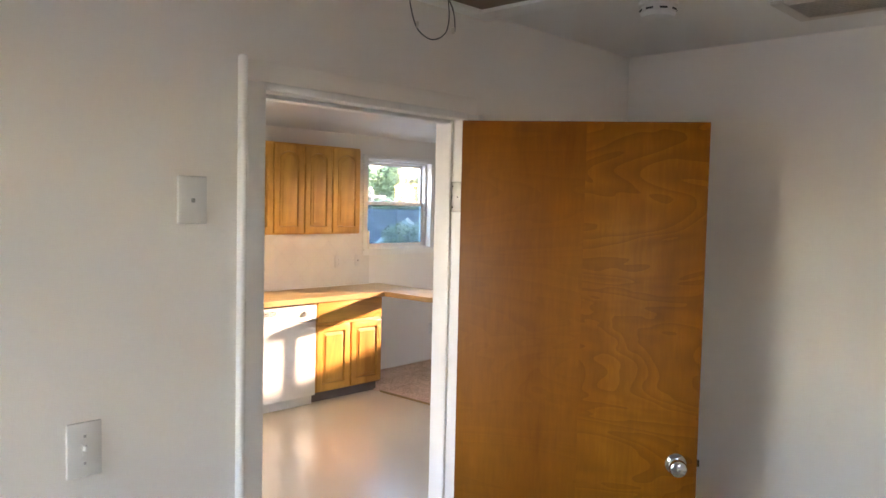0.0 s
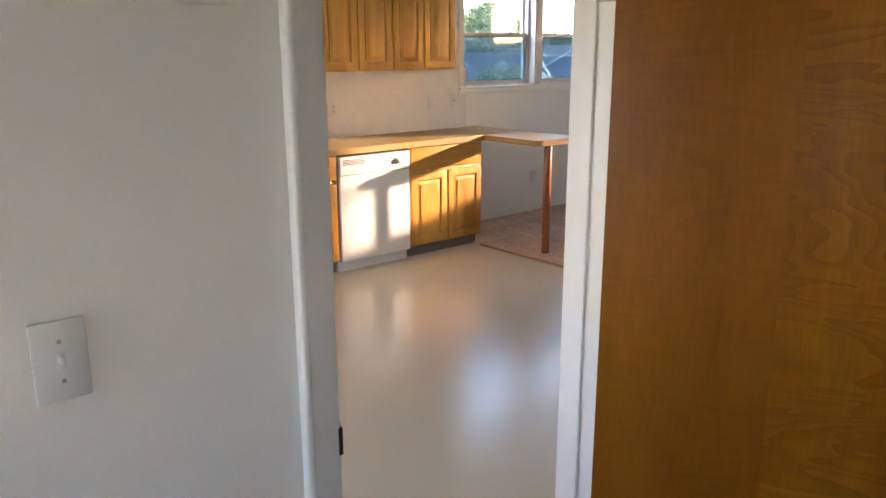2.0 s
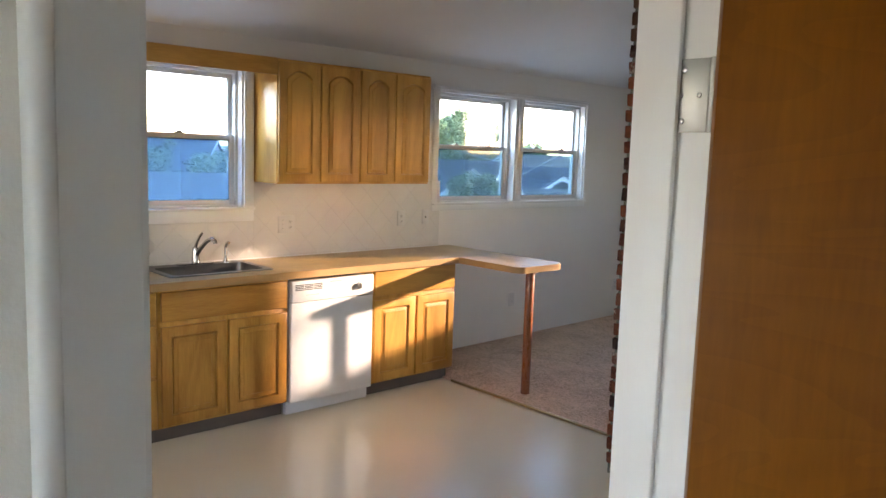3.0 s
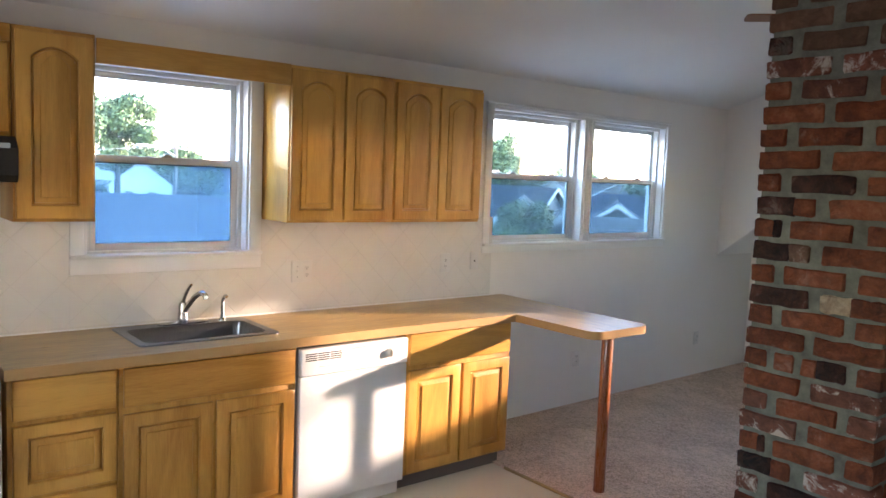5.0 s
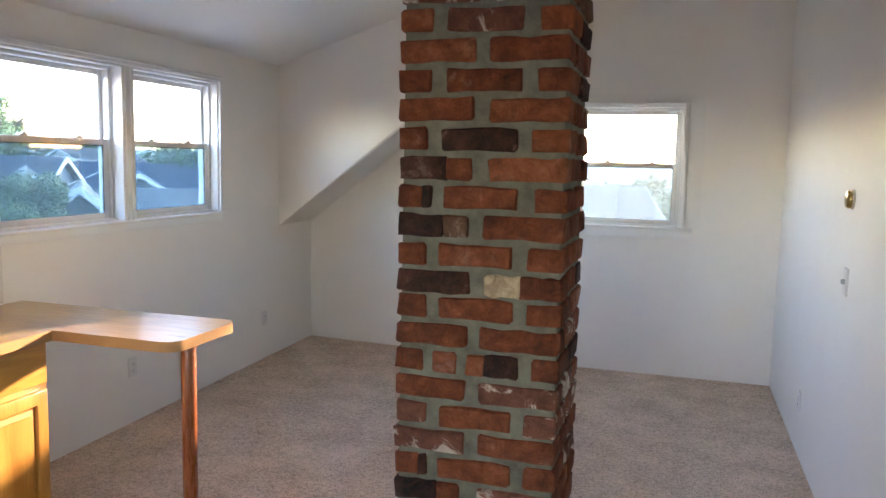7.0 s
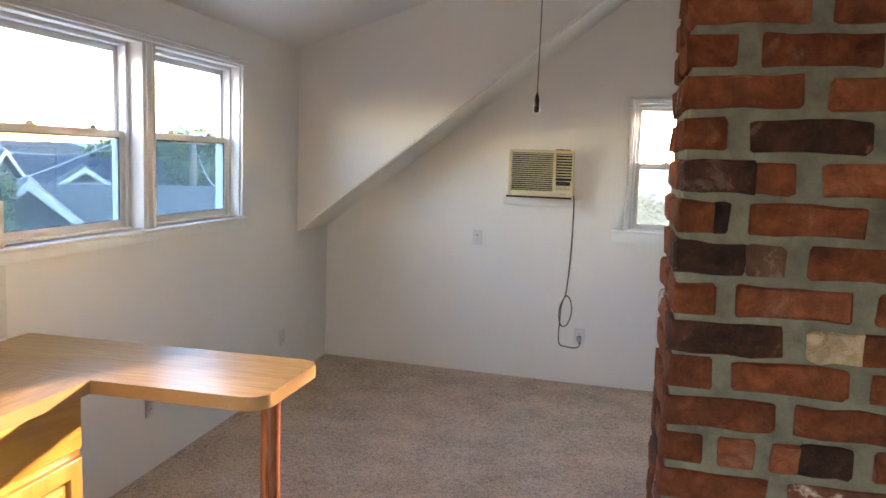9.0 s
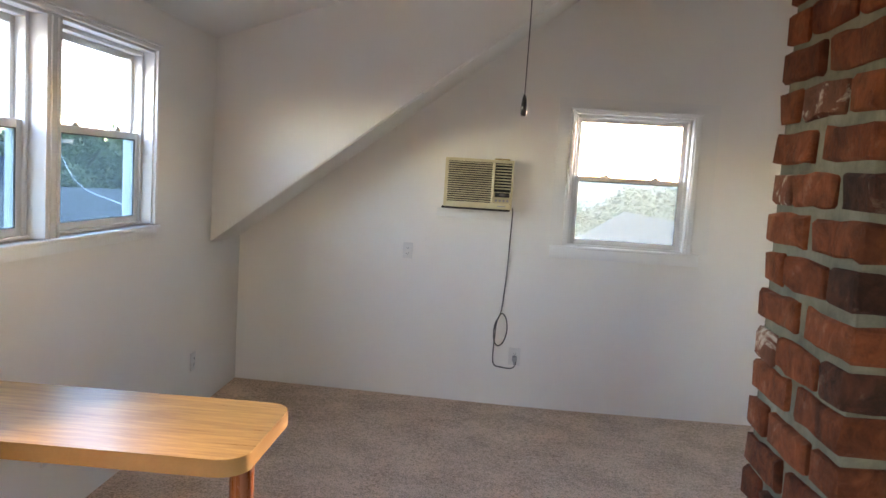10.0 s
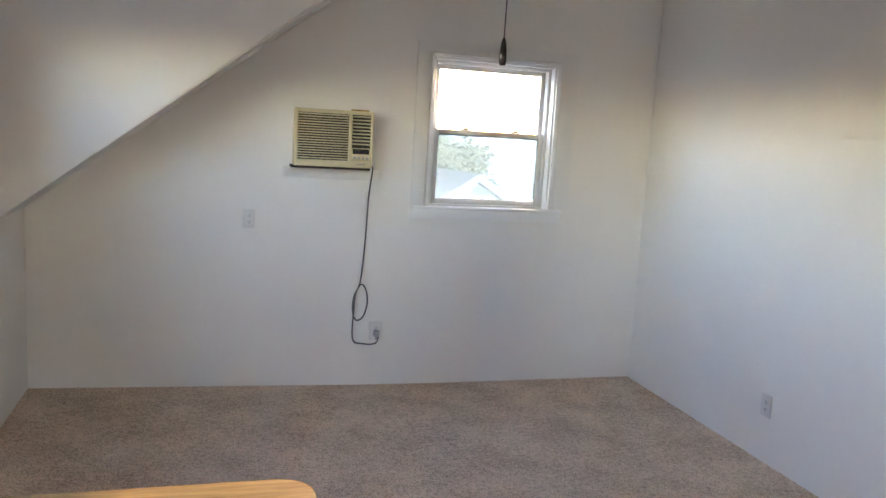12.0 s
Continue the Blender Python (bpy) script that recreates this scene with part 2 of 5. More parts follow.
def brick_mat(name, stops, patch=None, thr=0.60):
    """Old hand-laid brick: fired blotches, dark pits, lime smears, rough face."""
    k = Mat(name, 0.85, spec=0.2)
    r = k.random()
    off = k.t.nodes.new("ShaderNodeCombineXYZ")
    k.link(k.math("MULTIPLY", r, 37.0), off.inputs["X"])
    add = k.t.nodes.new("ShaderNodeVectorMath")
    add.operation = "ADD"
    k.link(k.co, add.inputs[0])
    k.link(off.outputs[0], add.inputs[1])
    v = add.outputs[0]
    n = k.noise(22, 7, 0.7, 0.4, v)
    blot = k.noise(9, 4, 0.6, 0.8, v)
    f = k.math("ADD", k.math("MULTIPLY", r, 0.40), k.math("ADD", k.math("MULTIPLY", k.math("SUBTRACT", n, 0.5), 1.15), k.math("MULTIPLY", k.math("SUBTRACT", blot, 0.5), 0.9)))
    f = k.math("ADD", f, 0.38)
    c = k.ramp(f, stops)
    dirt = k.ramp(k.noise(13, 6, 0.7, 1.2, v), [(0.46, (0, 0, 0)), (0.62, (1, 1, 1))])
    c = k.mix(k.math("MULTIPLY", dirt, 0.45), c, (0.085, 0.034, 0.020))
    lime = k.ramp(k.noise(9, 7, 0.7, 0.7, v), [(thr, (0, 0, 0)), (thr + 0.07, (1, 1, 1))])
    c = k.mix(k.math("MULTIPLY", lime, patch or 0.10), c, (0.56, 0.50, 0.42))
    k.color(c)
    k.bump(k.math("ADD", k.noise(95, 6, 0.75, 0.3, v), k.math("MULTIPLY", n, 2.0)), 1.0, 0.006)
    return k.m


BRICK = brick_mat("red_brick", [(0.20, (0.060, 0.019, 0.011)), (0.45, (0.150, 0.042, 0.019)), (0.70, (0.235, 0.068, 0.029)), (0.95, (0.31, 0.12, 0.06))])
BRICK_DARK = brick_mat("burnt_brick", [(0.3, (0.012, 0.009, 0.009)), (0.62, (0.035, 0.018, 0.015)), (0.95, (0.12, 0.045, 0.03))], 0.12)
BRICK_LIMED = brick_mat("limed_brick", [(0.2, (0.10, 0.042, 0.028)), (0.8, (0.25, 0.095, 0.058))], 0.85, 0.53)
BRICK_BROWN = brick_mat("brown_brick", [(0.3, (0.10, 0.058, 0.036)), (0.8, (0.19, 0.105, 0.066))], 0.3)
BRICK_CREAM = plain("cream_patch", (0.42, 0.34, 0.22), 0.85, wear=0.4, scale=40)
BRICK_SPLASH = brick_mat("plaster_smeared_brick", [(0.15, (0.30, 0.17, 0.10)), (0.35, (0.50, 0.39, 0.25)), (0.8, (0.60, 0.51, 0.36))], 0.9)
MORTAR = Mat("mortar", 0.9, spec=0.15)
MORTAR.color(MORTAR.ramp(MORTAR.noise(12, 5, 0.7), [(0.3, (0.10, 0.104, 0.082)), (0.7, (0.21, 0.212, 0.168))]))
MORTAR.bump(MORTAR.noise(90, 5, 0.7), 0.7, 0.004)
MORTAR = MORTAR.m
TILE = plain("glazed_tile", (0.74, 0.71, 0.66), 0.16, wear=0.05, scale=3)
GROUT = plain("grout", (0.66, 0.63, 0.58), 0.9)

ROOFS = [plain("shingle_slate", (0.045, 0.055, 0.07), 0.85, spec=0.15, wear=0.4, scale=5),
         plain("shingle_brown", (0.13, 0.13, 0.132), 0.85, spec=0.15, wear=0.35, scale=5),
         plain("shingle_blue", (0.035, 0.050, 0.078), 0.85, spec=0.15, wear=0.35, scale=5)]
SIDING = [plain("siding_grey", (0.060, 0.075, 0.095), 0.8, wear=0.2, scale=3), plain("siding_white", (0.62, 0.62, 0.60), 0.7, wear=0.15, scale=3),
          plain("siding_blue", (0.055, 0.08, 0.12), 0.8, wear=0.2, scale=3)]
FASCIA = plain("white_fascia", (0.52, 0.53, 0.54), 0.6)
DARKPANE = plain("dark_window", (0.02, 0.025, 0.03), 0.1)
BARK = plain("bark", (0.055, 0.042, 0.032), 0.9, wear=0.4, scale=20)
POLE = plain("weathered_pole", (0.13, 0.11, 0.095), 0.85, wear=0.3)
LEAF = Mat("foliage", 0.6, spec=0.25)
LEAF.color(LEAF.ramp(LEAF.island(), [(0.0, (0.030, 0.060, 0.026)), (0.6, (0.060, 0.105, 0.038)), (1.0, (0.105, 0.150, 0.052))]))
LEAF = LEAF.m
GROUNDMAT = Mat("ground_mix", 0.95, spec=0.1)
GROUNDMAT.color(GROUNDMAT.ramp(GROUNDMAT.noise(0.09, 6, 0.6), [(0.33, (0.14, 0.17, 0.08)), (0.45, (0.24, 0.24, 0.16)), (0.56, (0.42, 0.40, 0.37))]))
GROUNDMAT = GROUNDMAT.m

# ---------------------------------------------------------------- mesh helpers
ORIGIN = {}


def box(lo, hi, b=0.0, seg=2):
    """A box between two corners, its edges rounded by b."""
    bm = bmesh.new()
    bmesh.ops.create_cube(bm, size=1.0)
    c = [(a + d) / 2 for a, d in zip(lo, hi)]
    s = [max(abs(d - a), 1e-5) for a, d in zip(lo, hi)]
    for v in bm.verts:
        v.co = Vector([v.co[i] * s[i] + c[i] for i in range(3)])
    if b > 0:
        bmesh.ops.bevel(bm, geom=list(bm.edges), offset=min(b, min(s) * 0.45), segments=seg, profile=0.5, affect="EDGES")
    return bm


def join(*bms):
    out = bms[0]
    for b in bms[1:]:
        me = bpy.data.meshes.new("tmp")
        b.to_mesh(me)
        out.from_mesh(me)
        bpy.data.meshes.remove(me)
        b.free()
    return out


def moved(bm, m):
    bmesh.ops.transform(bm, matrix=m, verts=bm.verts)
    return bm


def boxes(*rows, b=0.0):
    return join(*[box(lo, hi, b) for lo, hi in rows])


def cyl(p0, p1, r0, r1=None, n=20, b=0.0):
    """A tapered round bar between two points, closed at both ends."""
    p0, p1 = Vector(p0), Vector(p1)
    bm = bmesh.new()
    bmesh.ops.create_cone(bm, cap_ends=True, segments=n, radius1=r0, radius2=r0 if r1 is None else r1, depth=(p1 - p0).length)
    if b > 0:
        e = [x for x in bm.edges if len([f for f in x.link_faces if len(f.verts) > 4]) == 1]
        bmesh.ops.bevel(bm, geom=e, offset=b, segments=2, profile=0.5, affect="EDGES")
    q = (p1 - p0).to_track_quat("Z", "Y").to_matrix().to_4x4()
    return moved(bm, Matrix.Translation((p0 + p1) / 2) @ q)


def spline(points, per=8):
    """Points on a smooth line through the given ones."""
    p = [Vector(a) for a in points]
    p = [2 * p[0] - p[1]] + p + [2 * p[-1] - p[-2]]
    out = []
    for i in range(1, len(p) - 2):
        for k in range(per):
            t = k / per
            a, b, c, d = p[i - 1:i + 3]
            out.append(0.5 * (2 * b + (c - a) * t + (2 * a - 5 * b + 4 * c - d) * t * t + (3 * b - a - 3 * c + d) * t ** 3))
    out.append(p[-2])
    return out


def tube(points, r, n=10, per=8, taper=1.0):
    """A round bar swept along a smooth line."""
    pts = spline(points, per)
    bm = bmesh.new()
    rings = []
    up = Vector((0.31, 0.17, 0.93))
    for i, c in enumerate(pts):
        d = (pts[min(i + 1, len(pts) - 1)] - pts[max(i - 1, 0)]).normalized()
        a = d.cross(up)
        a = a.normalized() if a.length > 1e-4 else d.orthogonal().normalized()
        b = d.cross(a)
        rr = r * (1 + (taper - 1) * i / (len(pts) - 1))
        rings.append([bm.verts.new(c + rr * (math.cos(2 * math.pi * k / n) * a + math.sin(2 * math.pi * k / n) * b)) for k in range(n)])
    for p, q in zip(rings, rings[1:]):
        for k in range(n):
            bm.faces.new((p[k], p[(k + 1) % n], q[(k + 1) % n], q[k]))
    bm.faces.new(rings[0][::-1])
    bm.faces.new(rings[-1])
    bmesh.ops.recalc_face_normals(bm, faces=bm.faces)
    return bm


def lathe(profile, at, axis=(0, 0, 1), n=28):
    """A turned shape: (radius, height) pairs about an axis through a point."""
    bm = bmesh.new()
    rings = [[bm.verts.new((r * math.cos(2 * math.pi * k / n), r * math.sin(2 * math.pi * k / n), h)) for k in range(n)] for r, h in profile]
    for p, q in zip(rings, rings[1:]):
        for k in range(n):
            bm.faces.new((p[k], p[(k + 1) % n], q[(k + 1) % n], q[k]))
    bm.faces.new(rings[0][::-1])
    bm.faces.new(rings[-1])
    bmesh.ops.recalc_face_normals(bm, faces=bm.faces)
    return moved(bm, Matrix.Translation(at) @ Vector(axis).to_track_quat("Z", "Y").to_matrix().to_4x4())


def prism(poly, axis, a, b):
    """A polygon in the two other axes, drawn out along one axis from a to b."""
    bm = bmesh.new()
    i = "xyz".index(axis)

    def at(p, w):
        c = list(p)
        c.insert(i, w)
        return bm.verts.new(c)
    lo = [at(p, a) for p in poly]
    hi = [at(p, b) for p in poly]
    n = len(poly)
    bm.faces.new(lo)
    bm.faces.new(hi[::-1])
    for k in range(n):
        bm.faces.new((lo[k], hi[k], hi[(k + 1) % n], lo[(k + 1) % n]))
    bmesh.ops.recalc_face_normals(bm, faces=bm.faces)
    return bm


def mesh_object(name, bm, mat, smooth=False):
    me = bpy.data.meshes.new(name)
    bmesh.ops.recalc_face_normals(bm, faces=bm.faces)
    bm.to_mesh(me)
    bm.free()
    for m in (mat if isinstance(mat, (list, tuple)) else [mat]):
        me.materials.append(m)
    if smooth:
        for p in me.polygons:
            p.use_smooth = True
        me.set_sharp_from_angle(angle=radians(38))
    return new(name, me)


def thing(name, origin, label, category, group="", kind=""):
    ob = new(name)
    ob.empty_display_size = 0.1
    ob.location = origin
    ORIGIN[ob] = Vector(origin)
    return tagged(ob, label, category, group, kind)


def part(name, bm, mat, parent, label="", smooth=True):
    """One mesh, given in world places, under a thing or a part."""
    o = ORIGIN[parent]
    moved(bm, Matrix.Translation(-o))
    ob = mesh_object(name, bm, mat, smooth)
    ob.parent = parent
    ORIGIN[ob] = o
    return tagged(ob, label)


def solid(name, bm, mat, label, category, group="", kind="", smooth=True):
    """A thing or piece of the setting that is one mesh."""
    ob = mesh_object(name, bm, mat, smooth)
    ORIGIN[ob] = Vector((0, 0, 0))
    return tagged(ob, label, category, group, kind)


def wall_boxes(u0, u1, z0, z1, holes):
    """The rectangles that are left of a wall around its openings (u0, u1, z0, z1)."""
    us = sorted({u0, u1, *[h[0] for h in holes], *[h[1] for h in holes]})
    out = []
    for a, b in zip(us, us[1:]):
        mid = (a + b) / 2
        cut = sorted([(h[2], h[3]) for h in holes if h[0] < mid < h[1]])
        z = z0
        for c, d in cut:
            if c > z:
                out.append((a, b, z, c))
            z = d
        if z < z1:
            out.append((a, b, z, z1))
    return out


def wall_x(name, xa, xb, y0, y1, z0, z1, holes, mat, label):
    return solid(name, boxes(*[((xa, a, c), (xb, b, d)) for a, b, c, d in wall_boxes(y0, y1, z0, z1, holes)]), mat, label, "wall", kind="structure", smooth=False)


def wall_y(name, ya, yb, x0, x1, z0, z1, holes, mat, label):
    return solid(name, boxes(*[((a, ya, c), (b, yb, d)) for a, b, c, d in wall_boxes(x0, x1, z0, z1, holes)]), mat, label, "wall", kind="structure", smooth=False)
# ---------------------------------------------------------------- structure
XW, YE, XR = -5.32, 8.59, -1.40
XB, XK = -1.115, -1.23
BED_CEIL = 2.386
WIN_S = (2.64, 3.467, 1.285, 2.20)
WIN_K = (5.20, 7.125, 1.285, 2.20)
WIN_E = (-2.985, -2.125, 1.20, 2.145)
WIN_B = (-0.95, -0.10, 1.10, 2.25)
# made-up side window out of view, brightens the bedroom's partition wall
WIN_ADDED_B = (-0.30, 0.25, 1.20, 2.25)
# unseen kitchen end window, added only to bring light onto floor and walls
WIN_ADDED_R = (-3.30, -2.45, 0.95, 2.15)

wall_x("wall_west", XW - 0.16, XW, -0.9, 8.75, -0.2, 2.6, [WIN_S, WIN_K], WALL, "white painted window wall with dormer windows")
wall_y("wall_north", YE, YE + 0.16, -5.48, -1.2, -0.2, 4.3, [WIN_E], WALL, "white painted gable end wall with one window")
wall_x("wall_east", XR, XR + 0.12, 3.06, YE, -0.2, 4.2, [], WALL, "white painted plain side wall")
wall_x("wall_partition", XK, XB, -1.82, 3.0, -0.2, 4.2, [(1.165, 1.975, -0.2, 2.05)], [WALL2], "painted partition wall with a doorway")
wall_y("wall_bedroom_north", 3.0, 3.12, XR, 2.22, -0.2, 4.2, [], WALL2, "painted bedroom wall behind an open door")
wall_y("wall_bedroom_south", -1.82, -1.70, XB, 2.22, -0.2, 2.6, [WIN_B], WALL2, "painted bedroom wall with a window")
wall_x("wall_bedroom_east", 2.10, 2.22, -1.70, 3.0, -0.2, 2.6, [WIN_ADDED_B], WALL2, "painted bedroom wall")
wall_y("wall_south", -0.9, -0.78, XW, XK, -0.2, 4.2, [WIN_ADDED_R], WALL, "painted kitchen end wall with a window")


def shed(x):
    return 2.42 + 0.34 * (x - XW)


def rafter(x):
    return 1.118 + 0.766 * (x - XW)


RIDGE = XW + 1.31 / 0.43
solid("ceiling", join(
    prism([(-5.5, shed(-5.5)), (-1.1, shed(-1.1)), (-1.1, shed(-1.1) + 0.12), (-5.5, shed(-5.5) + 0.12)], "y", -0.9, 8.03),
    prism([(RIDGE, shed(RIDGE)), (-1.1, shed(-1.1)), (-1.1, shed(-1.1) + 0.12), (RIDGE, shed(RIDGE) + 0.12)], "y", 8.03, 8.75)),
    CEIL, "white painted sloping shed dormer ceiling", "ceiling", kind="structure", smooth=False)
solid("ceiling_slope", prism([(-5.5, rafter(-5.5)), (RIDGE + 0.1, rafter(RIDGE + 0.1)), (RIDGE + 0.1, rafter(RIDGE + 0.1) + 0.12), (-5.5, rafter(-5.5) + 0.12)], "y", 8.02, 8.75),
      WALL, "steep white underside of the roof slope", "ceiling", kind="structure", smooth=False)
solid("wall_dormer_cheek", prism([(XW, rafter(XW)), (XW, shed(XW) + 0.03), (RIDGE, shed(RIDGE) + 0.03)], "y", 8.0, 8.05),
      WALL, "white triangular dormer cheek wall above the roof slope", "wall", kind="structure", smooth=False)
solid("ceiling_bedroom", boxes(((XB, -1.70, BED_CEIL), (2.10, 3.0, BED_CEIL + 0.1))), CEIL, "white flat bedroom ceiling", "ceiling", kind="structure", smooth=False)
solid("floor_kitchen", boxes(((XW, -0.78, -0.06), (XK, 4.83, -0.004)), ((XK, 1.187, -0.06), (-1.192, 1.953, -0.004))),
      VINYL, "cream sheet vinyl floor, slightly glossy", "floor", kind="structure", smooth=False)
fl = bmesh.new()
bmesh.ops.create_grid(fl, x_segments=8, y_segments=8, size=0.5)
for v in fl.verts:
    v.co = Vector((XW + (v.co.x + 0.5) * (XR - XW), 4.83 + (v.co.y + 0.5) * (YE - 4.83), 0.006))
    v.co.z += 0.05 * min(1.0, max(0.0, (-3.1 - v.co.x) / 2.2)) * (v.co.y - 4.83) / 3.76
solid("floor_living", join(boxes(((XW, 4.83, -0.06), (XR, YE, -0.004))), fl), CARPET, "beige-brown short pile carpet", "carpet", kind="structure", smooth=False)
solid("floor_bedroom", boxes(((XB, -1.70, -0.06), (2.10, 3.0, 0.004)), ((-1.192, 1.187, -0.06), (XB, 1.953, 0.004))),
      CARPET_BED, "grey-beige looped carpet, trodden", "carpet", kind="structure", smooth=False)
# threshold strip with nail heads
th = thing("threshold_strip", (-1.195, 1.57, 0), "yellowed vinyl edging strip with nail heads in the doorway", "threshold", kind="structure")
part("strip", box((-1.215, 1.190, -0.004), (-1.182, 1.951, 0.008), 0.003), STRIPMAT, th)
for k in range(6):
    part("nail", lathe([(0.003, 0), (0.0028, 0.001), (0.001, 0.0018)], (-1.197, 1.25 + 0.13 * k, 0.008), n=8), BRONZE, th)
solid("carpet_bar", tube([(-4.66, 4.828, 0.004), (-3.4, 4.832, 0.004), (-1.42, 4.828, 0.004)], 0.010, 8, 6), CARPETBAR, "thin bronze carpet bar between vinyl and carpet", "trim", kind="structure")

# baseboards of the bedroom
bb = [((XB, -1.70, 0), (XB + 0.014, 1.108, 0.096)), ((XB, 2.035, 0), (XB + 0.014, 2.986, 0.096)), ((XB, 2.986, 0), (2.10, 3.0, 0.096))]
for (lo, hi) in bb:
    solid("baseboard", box(lo, hi, 0.005), TRIM, "white painted baseboard above bedroom carpet", "baseboard", kind="structure")

# ---------------------------------------------------------------- doorway
df = thing("door_frame_1", (-1.17, 1.57, 0), "white painted door frame and casing of the bedroom doorway", "door frame", kind="structure")
for nm, bm in (
        ("jamb", box((XK - 0.008, 1.165, 0), (XB + 0.008, 1.187, 2.047), 0.003)),
        ("jamb", box((XK - 0.008, 1.953, 0), (XB + 0.008, 1.975, 2.047), 0.003)),
        ("head", box((XK - 0.008, 1.187, 2.025), (XB + 0.008, 1.953, 2.047), 0.003)),
        ("stop", box((-1.196, 1.187, 0), (-1.158, 1.199, 2.025), 0.003)),
        ("stop", box((-1.196, 1.941, 0), (-1.158, 1.953, 2.025), 0.003)),
        ("stop", box((-1.196, 1.199, 2.013), (-1.158, 1.941, 2.025), 0.003)),
        ("casing", join(box((XB, 1.112, 0), (XB + 0.012, 1.181, 2.043), 0.003), box((XB, 1.106, 0), (XB + 0.026, 1.124, 2.106), 0.007, 3))),
        ("casing", join(box((XB, 1.959, 0), (XB + 0.012, 2.028, 2.043), 0.003), box((XB, 2.016, 0), (XB + 0.020, 2.034, 2.046), 0.007, 3))),
        ("casing", box((XK - 0.014, 1.095, 0), (XK, 1.172, 2.10), 0.003)),
        ("casing", box((XK - 0.014, 1.968, 0), (XK, 2.045, 2.10), 0.003)),
        ("casing", box((XK - 0.0155, 1.172, 2.04), (XK, 1.968, 2.10), 0.003))):
    part(nm, bm, TRIM, df)
part("casing", box((XB, 1.124, 2.045), (XB + 0.003, 2.016, 2.100), 0.001), WALL2, df, "thin head casing painted like the wall")
part("strike_plate", join(box((-1.152, 1.187, 0.865), (-1.112, 1.1905, 0.935), 0.001), box((-1.114, 1.182, 0.872), (-1.1045, 1.1905, 0.928), 0.001)), BRONZE, df, "dark bronze strike plate")
for z in (0.30, 1.77):
    h = part("hinge", join(box((-1.168, 1.9495, z - 0.05), (-1.108, 1.953, z + 0.05), 0.0012), cyl((-1.108, 1.950, z - 0.05), (-1.108, 1.950, z + 0.05), 0.0065, n=12)), NICKEL, df, "satin steel butt hinge")
    for dz, dx in ((-0.035, -1.152), (0.0, -1.128), (0.035, -1.152), (0.0, -1.156)):
        part("screw", lathe([(0.004, 0), (0.004, 0.0008), (0.002, 0.0014)], (dx, 1.9495, z + dz), (0, -1, 0), 10), CHROME, h)

PIN = (-1.111, 1.949, 0.0)
door = thing("door_1", PIN, "orange shellacked birch flush door standing open", "door", kind="structure")
dx0, dx1, dy0, dy1 = PIN[0] - 0.040, PIN[0] - 0.005, PIN[1] - 0.779, PIN[1] - 0.003
part("leaf", box((dx0, dy0, 0.016), (dx1, dy1, 2.017), 0.0015), VENEER, door)
for side, xx in ((-1, dx0), (1, dx1)):
    kn = part("knob", lathe([(0.033, 0.0), (0.033, 0.004), (0.026, 0.009), (0.013, 0.012), (0.011, 0.028), (0.017, 0.034), (0.026, 0.040), (0.028, 0.050), (0.025, 0.060), (0.016, 0.065), (0.006, 0.066)],
                             (xx, dy0 + 0.066, 0.935), (side, 0, 0)), CHROME, door, "polished chrome round door knob")
    part("key_button", lathe([(0.006, 0), (0.006, 0.002), (0.004, 0.003)], (xx + side * 0.066, dy0 + 0.066, 0.935), (side, 0, 0), 12), NICKEL, kn)
part("latch", join(box((dx0 + 0.006, dy0 - 0.001, 0.905), (dx1 - 0.006, dy0 + 0.002, 0.965), 0.0005), box((dx0 + 0.011, dy0 - 0.010, 0.924), (dx1 - 0.011, dy0, 0.946), 0.003)), BRONZE, door, "dark latch bolt")
part("chip", prism([(dy0 + 0.02, 0.0165), (dy0 + 0.045, 0.0165), (dy0 + 0.038, 0.022), (dy0 + 0.024, 0.021)], "x", dx0 - 0.0008, dx0), BRICK_CREAM, door, "pale chip at the bottom edge")
door.rotation_euler = (0, 0, radians(125.4))


